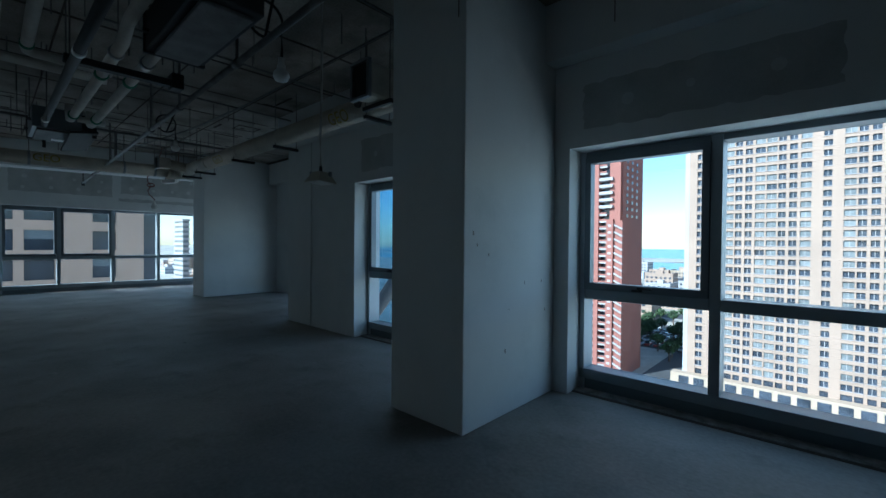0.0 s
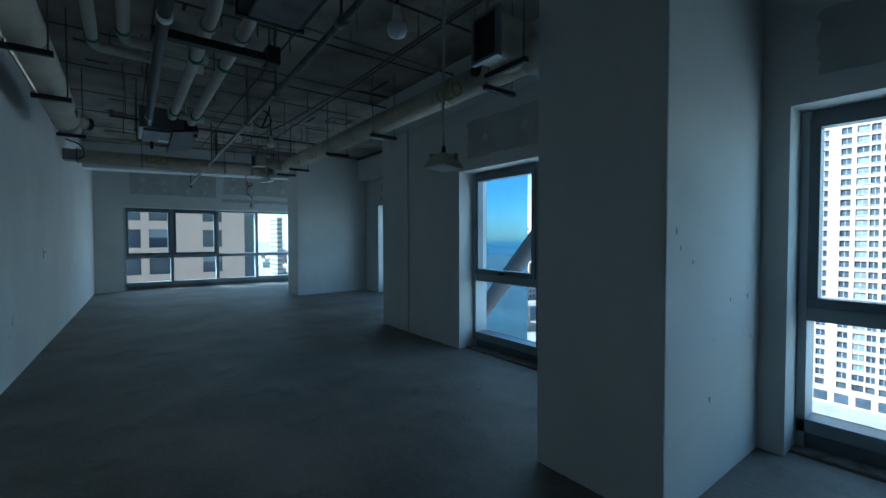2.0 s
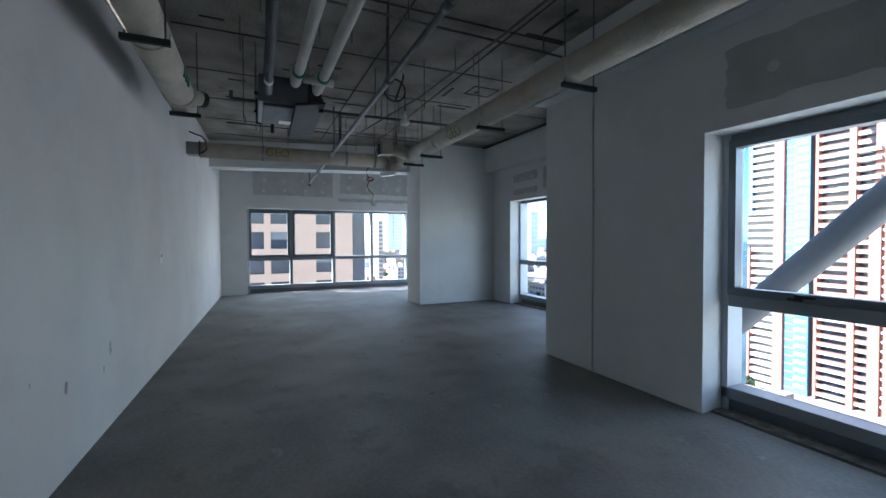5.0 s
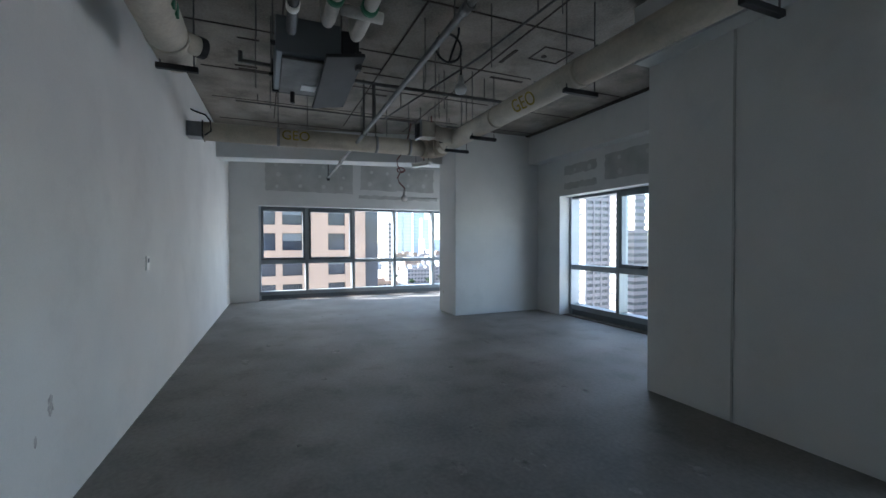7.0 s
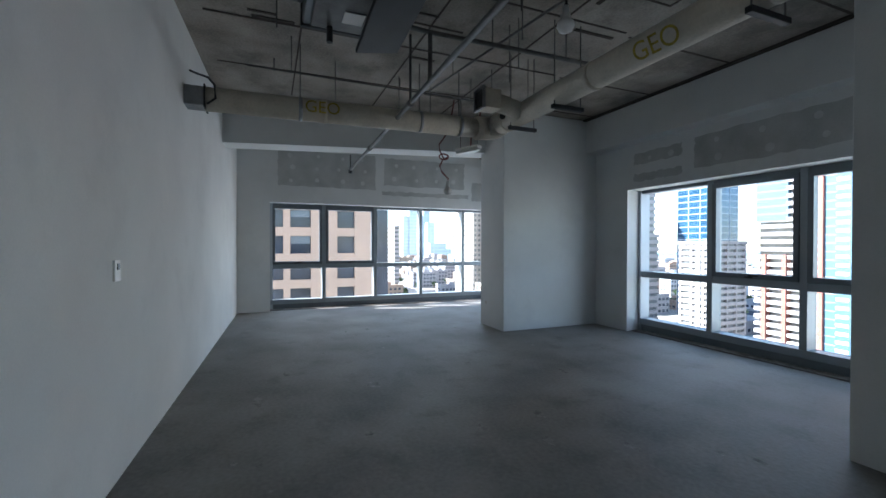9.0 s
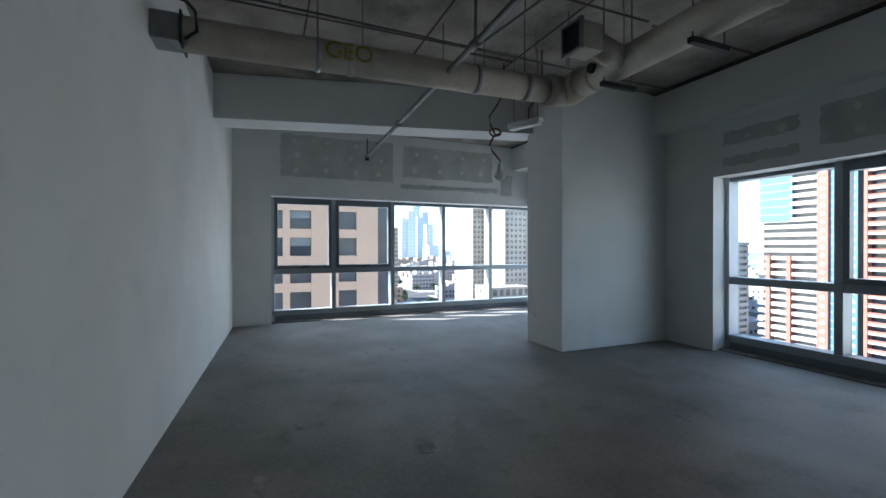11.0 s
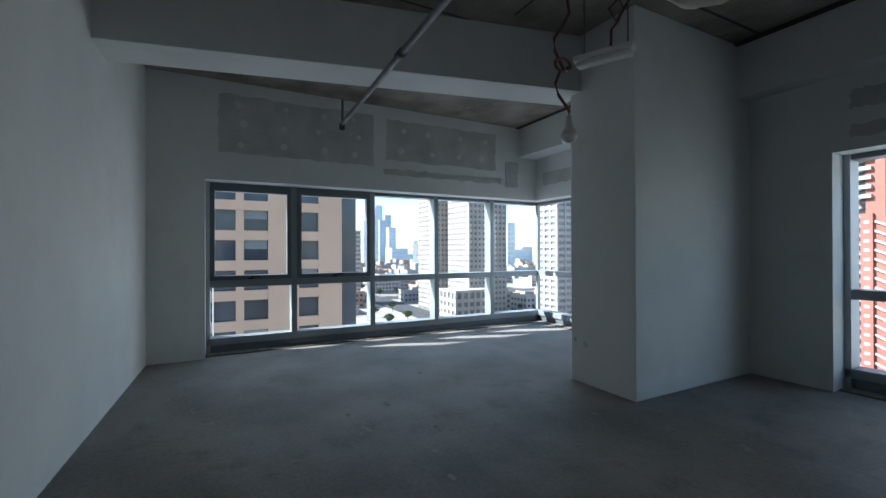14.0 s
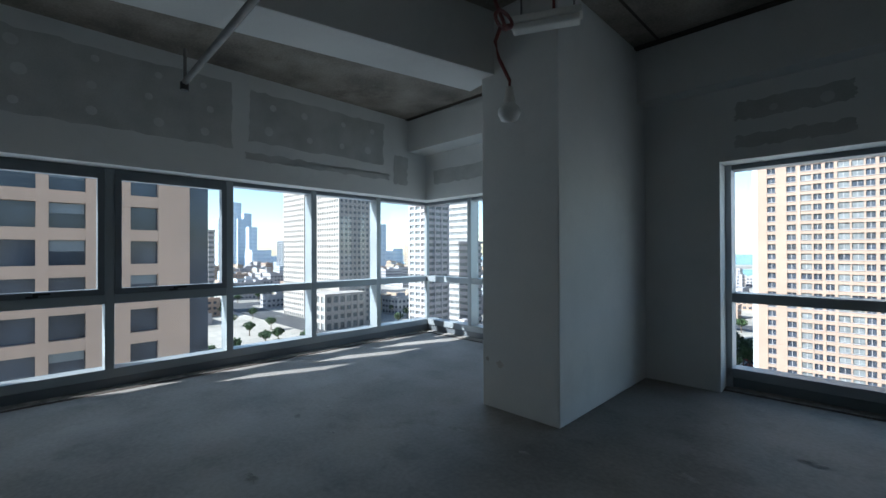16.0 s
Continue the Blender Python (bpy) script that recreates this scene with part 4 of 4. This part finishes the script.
for x0, x1, y0, top in ((-54.6, -54.0, AY - 0.7, 58), (-48.5, -47.3, AY - 0.9, 58), (-45.2, -43.3, AY - 0.6, 8.8), (-44.6, -41.6, AY + 0.2, 58)):
    part("red_pier", box(B(), x0, x1, y0, AY + 1.3, GROUND, top), M_REDCLAD, t, "red clad pier")
stuff("pier_window", [(-44.7, -43.8, AY - 0.66, AY - 0.5, z + 0.7, z + 1.35) for z in np.arange(GROUND + 1, 7, AH)], M_PALE, t, "pale windows in the red pier")
stuff("upper_band", [(-50.5, -43.5, AY - 0.75, AY + 1.3, z, z + 0.8) for z in np.arange(12.0, 20, AH)], M_PALE, t, "white upper balcony fronts")
bm = B()
for z in np.arange(GROUND + 1, 7.5, AH):
    box(bm, -43.3, -40.7, AY - 0.3, AY + 0.2, -0.22, 0.22, 0, Matrix.Translation((-42.0, 0, z + 0.6)) @ Matrix.Rotation(radians(28), 4, "Y") @ Matrix.Translation((42.0, 0, 0)))
part("sloping_fins", bm, M_PALE, t, "pale sloping fins")
part("flank", box(B(), -43.2, -41.0, AY + 0.25, 137, GROUND, 8.4), M_REDCLAD, t)
part("side_wall", box(B(), -41.6, -41.3, AY + 1.2, 138, GROUND, 58), M_REDCLAD, t)
stuff("side_window", [(-41.32, -41.22, y, y + 1.2, z + 0.5, z + 1.4) for y in (124, 128, 132) for z in np.arange(9, 56, AH)], M_DARKG, t)
part("roof", box(B(), -55, -41, AY - 1, 138.5, 58, 59), M_PALE, t)

t = tower("low white apartment block with banded balconies", -121.0, -107.0, 150.0, 165, 2.0, M_PALE, M_GREYG, 2.3, 1.3, 4.6, 0.7, 0.7, "apartment_block")
part("stair_strip", box(B(), -114.2, -112.6, 149.0, 149.6, GROUND, 2.4), M_GREYCL, t, "grey glazed stair strip")
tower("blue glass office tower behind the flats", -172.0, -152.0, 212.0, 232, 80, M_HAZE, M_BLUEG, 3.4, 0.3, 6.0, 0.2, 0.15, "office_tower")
tower("white banded residential tower", -147.0, -136.0, 120.0, 132, 40, M_PALE, M_GREYG, 2.6, 1.3, 4.0, 0.7, 0.5)


def by_bearing(label, az0, az1, d, deep, top, skin, glass, fh, sill, bay, pier, name="office_tower"):
    """A tower whose sunlit front spans two bearings, seen from the corner of the room."""
    y = 1.0 + d * math.sin(radians((az0 + az1) / 2))
    x0, x1 = (-8.6 - (y - 1.0) / math.tan(radians(a)) for a in (az0, az1))
    return tower(label, x0, x1, y, y + deep, top, skin, glass, fh, sill, bay, pier, 0.4, name)


# office towers beyond the end window
by_bearing("beige office tower with close window grid", 24.5, 26.9, 260, 10, 70, M_STONE, M_GREYG, 3.0, 1.5, 2.6, 1.0)
t = by_bearing("beige office tower with close window grid", 28.6, 31.3, 235, 24, 70, M_STONE, M_GREYG, 3.0, 1.5, 2.6, 1.0)
by_bearing("white banded residential tower", 44.4, 48.8, 200, 8, 5, M_PALE, M_GREYG, 3.0, 1.6, 5.0, 0, "apartment_block")
by_bearing("white banded residential tower", 45.5, 48.8, 209, 6, 60, M_PALE, M_GREYG, 3.0, 1.6, 5.0, 0, "tower_block")
by_bearing("pale office podium beside the towers", 27.4, 29.5, 215, 22, GROUND + 16, M_STONE, M_GREYG, 4.0, 1.8, 4.0, 1.2, "apartment_block")
by_bearing("brown apartment block on the city edge", 40.0, 41.6, 560, 40, 10, M_BEIGE, M_GREYG, 3.2, 1.5, 4.0, 1.5, "apartment_block")
by_bearing("white tower beyond the brown building", 15.1, 16.0, 300, 3, 14, M_PALE, M_GREYG, 3.0, 1.6, 5.0, 0, "tower_block")
by_bearing("dark small tower on the city edge", 23.6, 24.3, 700, 12, 18, M_GREYCL, M_DARKG, 3.4, 0.6, 4.0, 0.5, "office_tower")
# far skyline, its haze put into the pale blue-grey colours
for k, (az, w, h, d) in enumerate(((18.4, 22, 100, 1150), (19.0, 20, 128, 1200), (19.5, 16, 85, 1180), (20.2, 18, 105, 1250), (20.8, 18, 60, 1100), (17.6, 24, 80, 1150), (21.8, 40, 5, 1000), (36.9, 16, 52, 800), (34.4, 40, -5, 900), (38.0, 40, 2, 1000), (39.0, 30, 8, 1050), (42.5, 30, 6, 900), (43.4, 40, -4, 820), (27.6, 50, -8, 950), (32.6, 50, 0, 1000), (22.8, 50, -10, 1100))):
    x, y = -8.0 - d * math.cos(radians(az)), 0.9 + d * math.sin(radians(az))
    tower("distant high-rise with haze put into its pale colours", x - w, x, y - w / 2, y + w / 2, h, M_HAZE, M_HAZEG, 9.0, 4.0, 9.0, 2.0, 0.6, "distant_tower")

# the brown neighbour close beyond the end window: solid stone skin, deep-set windows
X0 = -45.0
nb = thing("brown_office_building", (X0, 0, GROUND), "brown stone office building with square dark windows", "building")
part("glazed_core", box(B(), X0 - 25, X0 - 0.45, -40, 11.5, GROUND, 24), M_DARKG, nb, "dark reflective glazing")
cols = [(-0.17, 1.77), (2.36, 4.16), (6.55, 8.2), (-2.4, -0.56), (-7.2, -5.2), (-11.4, -9.4), (-14.1, -12.1)]
FL = 2.41
edges_y = sorted(cols)
at = -40.0
for c0, c1 in edges_y:
    part("stone_pier", box(B(), X0 - 0.45, X0, at, c0, GROUND, 24), M_BROWN, nb)
    at = c1
part("stone_pier", box(B(), X0 - 0.45, X0, at, 10.2, GROUND, 24), M_BROWN, nb)
part("stone_return", box(B(), X0 - 20, X0 - 0.45, 11.5, 11.6, GROUND, 24), M_DARKG, nb)
for c0, c1 in edges_y:
    for k in range(-14, 10):
        z = 0.28 + FL * k
        if -22 < z < 22:
            part("stone_spandrel", box(B(), X0 - 0.45, X0 - 0.02, c0, c1, z - 0.39, z + 0.39), M_BROWN, nb)
            part("blind", box(B(), X0 - 0.44, X0 - 0.40, c0 + 0.05, c1 - 0.05, z + 1.45 - 0.25 * rng.random(), z + 2.0), M_SASH, nb, "half-drawn dark blind") if rng.random() < 0.25 else None
part("roof", box(B(), X0 - 25, X0 + 0.1, -40, 12, 24, 25), M_BROWN, nb)

rope = thing("hanging_rope", (-18.3, 0.67, 14.0), "thin pale access rope hanging outside the glass", "rope")
part("strand", tube(B(), [(-18.3, 0.67, z) for z in (-14, -6, 0, 4, 9, 14)], 0.014, 6), M_WHITE, rope)

# roads, low houses, trees and cars below
for i, (x0, x1, y0, y1) in enumerate(((-400, 200, 96, 114), (-150, -134, -200, 118), (-700, 300, 240, 256), (-38, -31, 118, 240), (-330, -312, -300, 700))):
    structure("road_%d" % (i + 1), box(B(), x0, x1, y0, y1, GROUND, GROUND + 0.1 + 0.02 * i), M_ROAD, "grey asphalt city road", "road")
structure("road_6", box(B(), -58, -28, 165, 215, GROUND, GROUND + 0.3), M_ROAD, "asphalt parking area between towers", "road")
rng2 = random.Random(11)
skins = [M_PALE, M_CREAM, M_BEIGE, M_GREYCL, M_PALE]
keep_clear = [(-32, 46, 112, 165), (-80, -52, 112, 145), (-58, -38, 112, 142), (-125, -103, 145, 170), (-177, -148, 208, 236), (-150, -132, 116, 136), (-260, -200, 100, 150), (-240, -185, 95, 145), (-75, -40, -45, 16), (-60, -26, 150, 220), (-40, 30, -20, 30), (-170, -140, 130, 165), (-240, -140, 25, 95)]
made = 0
for k in range(2500):
    if made >= 330:
        break
    d, az = 90 + 900 * rng2.random() ** 1.2, radians(rng2.uniform(14, 84))
    x, y = -8 - d * math.cos(az), d * math.sin(az)
    w, l, h = rng2.uniform(9, 26), rng2.uniform(9, 26), rng2.choice((5, 7, 8, 10, 13, 17))
    if d < 160:
        h = min(h, 8)
    box_clear = any(a - w / 2 < x < b + w / 2 and c - l / 2 < y < e + l / 2 for a, b, c, e in keep_clear)
    on_road = (abs(y - 105) < 10 + l / 2) or (abs(x + 142) < 9 + w / 2) or (abs(y - 248) < 9 + l / 2) or (abs(x + 321) < 10 + w / 2) or (-40 - w / 2 < x < -29 + w / 2 and 108 < y < 242)
    if box_clear or on_road or y > 690 - l:
        continue
    keep_clear.append((x - w / 2 - 2, x + w / 2 + 2, y - l / 2 - 2, y + l / 2 + 2))
    made += 1
    skin = rng2.choice(skins)
    hb = thing("low_building", (x, y, GROUND), "low flat-roofed city building in pale render", "building", "low city buildings")
    part("wall", box(B(), x - w / 2, x + w / 2, y - l / 2, y + l / 2, GROUND, GROUND + h), skin, hb)
    wins = []
    for f in range(int(h // 3.2)):
        z = GROUND + 1.0 + 3.2 * f
        for i in range(int(w // 3)):
            wins.append((x - w / 2 + 1 + 3 * i, x - w / 2 + 2.6 + 3 * i, y - l / 2 - 0.06, y - l / 2 + 0.1, z, z + 1.4))
        for i in range(int(l // 3)):
            wins.append((x + w / 2 - 0.1, x + w / 2 + 0.06, y - l / 2 + 1 + 3 * i, y - l / 2 + 2.6 + 3 * i, z, z + 1.4))
    stuff("window", wins, M_DARKG, hb)
    rp = [(x - w / 2 - 0.2, x + w / 2 + 0.2, y - l / 2 - 0.2, y - l / 2 + 0.2, GROUND + h, GROUND + h + 0.9), (x - w / 2 + w * 0.3, x - w / 2 + w * 0.55, y, y + l * 0.25, GROUND + h, GROUND + h + 2.2), (x + w / 2 - 0.2, x + w / 2 + 0.2, y - l / 2, y + l / 2, GROUND + h, GROUND + h + 0.9)]
    stuff("parapet", rp, skin, hb)


def tree_mesh(seed):
    r = random.Random(seed)
    trunk = B()
    rod(trunk, (0, 0, 0), (0, 0, 3.0), 0.28, 7, 0.16)
    for k in range(5):
        a = k * 1.26 + r.random()
        rod(trunk, (0, 0, 2.2 + 0.2 * k), (1.5 * math.cos(a), 1.5 * math.sin(a), 4.2 + 0.3 * k), 0.11, 5, 0.04)
    vs, fs = [], []
    for k in range(420):
        a, u, q = r.uniform(0, 6.283), r.uniform(-1, 1), r.random() ** 0.4
        lump = 0.75 + 0.35 * math.sin(3 * a + seed) * math.cos(2.3 * u)
        c = Vector((2.9 * q * lump * math.cos(a) * math.sqrt(1 - u * u), 2.9 * q * lump * math.sin(a) * math.sqrt(1 - u * u), 4.7 + 2.1 * q * lump * u))
        e = Euler((r.uniform(0, 6), r.uniform(0, 6), r.uniform(0, 6))).to_matrix()
        i = len(vs)
        s = r.uniform(0.25, 0.5)
        vs += [tuple(c + e @ Vector(p)) for p in ((-s, -s * 0.6, 0), (s, -s * 0.5, 0.1), (s * 0.8, s * 0.6, 0), (-s * 0.7, s * 0.5, 0.12))]
        fs.append((i, i + 1, i + 2, i + 3))
    crown = bpy.data.meshes.new("crown")
    crown.from_pydata(vs, [], fs)
    crown.materials.append(M_LEAF)
    return trunk, crown


protos = []
for s in (1, 2, 3):
    trunk, crown = tree_mesh(s)
    tr = thing("tree", (-50, 140 + 6 * s, GROUND), "broad green street tree with an uneven crown", "tree", "city trees")
    tr.location = (0, 0, 0)
    part("trunk", trunk, M_BARK, tr)
    c = new("crown", crown)
    c.parent = tr
    protos.append(tr)
spots = []
for k in range(190):
    if k < 50:
        spots.append((rng2.uniform(-75, -29), rng2.uniform(143, 240)))
    elif k < 70:
        spots.append((rng2.uniform(-110, -55), rng2.uniform(80, 95)))
    else:
        d, az = rng2.uniform(90, 420), radians(rng2.uniform(16, 70))
        spots.append((-8 - d * math.cos(az), d * math.sin(az)))
spots = [(x, y) for x, y in spots if not any(a < x < b and c < y < e for a, b, c, e in keep_clear[:9])]
for i, (x, y) in enumerate(spots):
    s = rng2.uniform(0.8, 1.5)
    m = Matrix.Translation((x, y, GROUND)) @ Matrix.Rotation(rng2.uniform(0, 6.28), 4, "Z")
    if i < 3:
        protos[i].matrix_basis = m
    else:
        copy_thing(protos[i % 3], m)

car_paints = [material("car_paint_%s" % n, c, 0.3, 0.1, 0.03, 2, 9, 0) for n, c in (("white", (0.75, 0.75, 0.75)), ("silver", (0.45, 0.46, 0.48)), ("dark", (0.04, 0.04, 0.05)), ("red", (0.3, 0.04, 0.03)))]
for i in range(60):
    row, col = divmod(i, 10)
    x, y, z = -56 + 2.8 * col + rng2.uniform(-0.2, 0.2), 167 + 7.5 * row + rng2.uniform(-0.4, 0.4), GROUND + 0.3
    car = thing("parked_car", (x, y, z), "small parked car on the asphalt lot", "car", "cars in the parking lot")
    bm = box(B(), x - 0.9, x + 0.9, y - 2.1, y + 2.1, z + 0.3, z + 0.85, 0.12)
    part("body", bm, car_paints[rng2.randrange(4)], car)
    part("cabin", box(B(), x - 0.75, x + 0.75, y - 1.1, y + 1.3, z + 0.83, z + 1.4, 0.2), M_DARKG, car, "dark glazed cabin")
    for dx in (-0.85, 0.85):
        for dy in (-1.3, 1.3):
            part("wheel", rod(B(), (x + dx - 0.08, y + dy, z + 0.32), (x + dx + 0.08, y + dy, z + 0.32), 0.32, 10), M_BLACK, car)
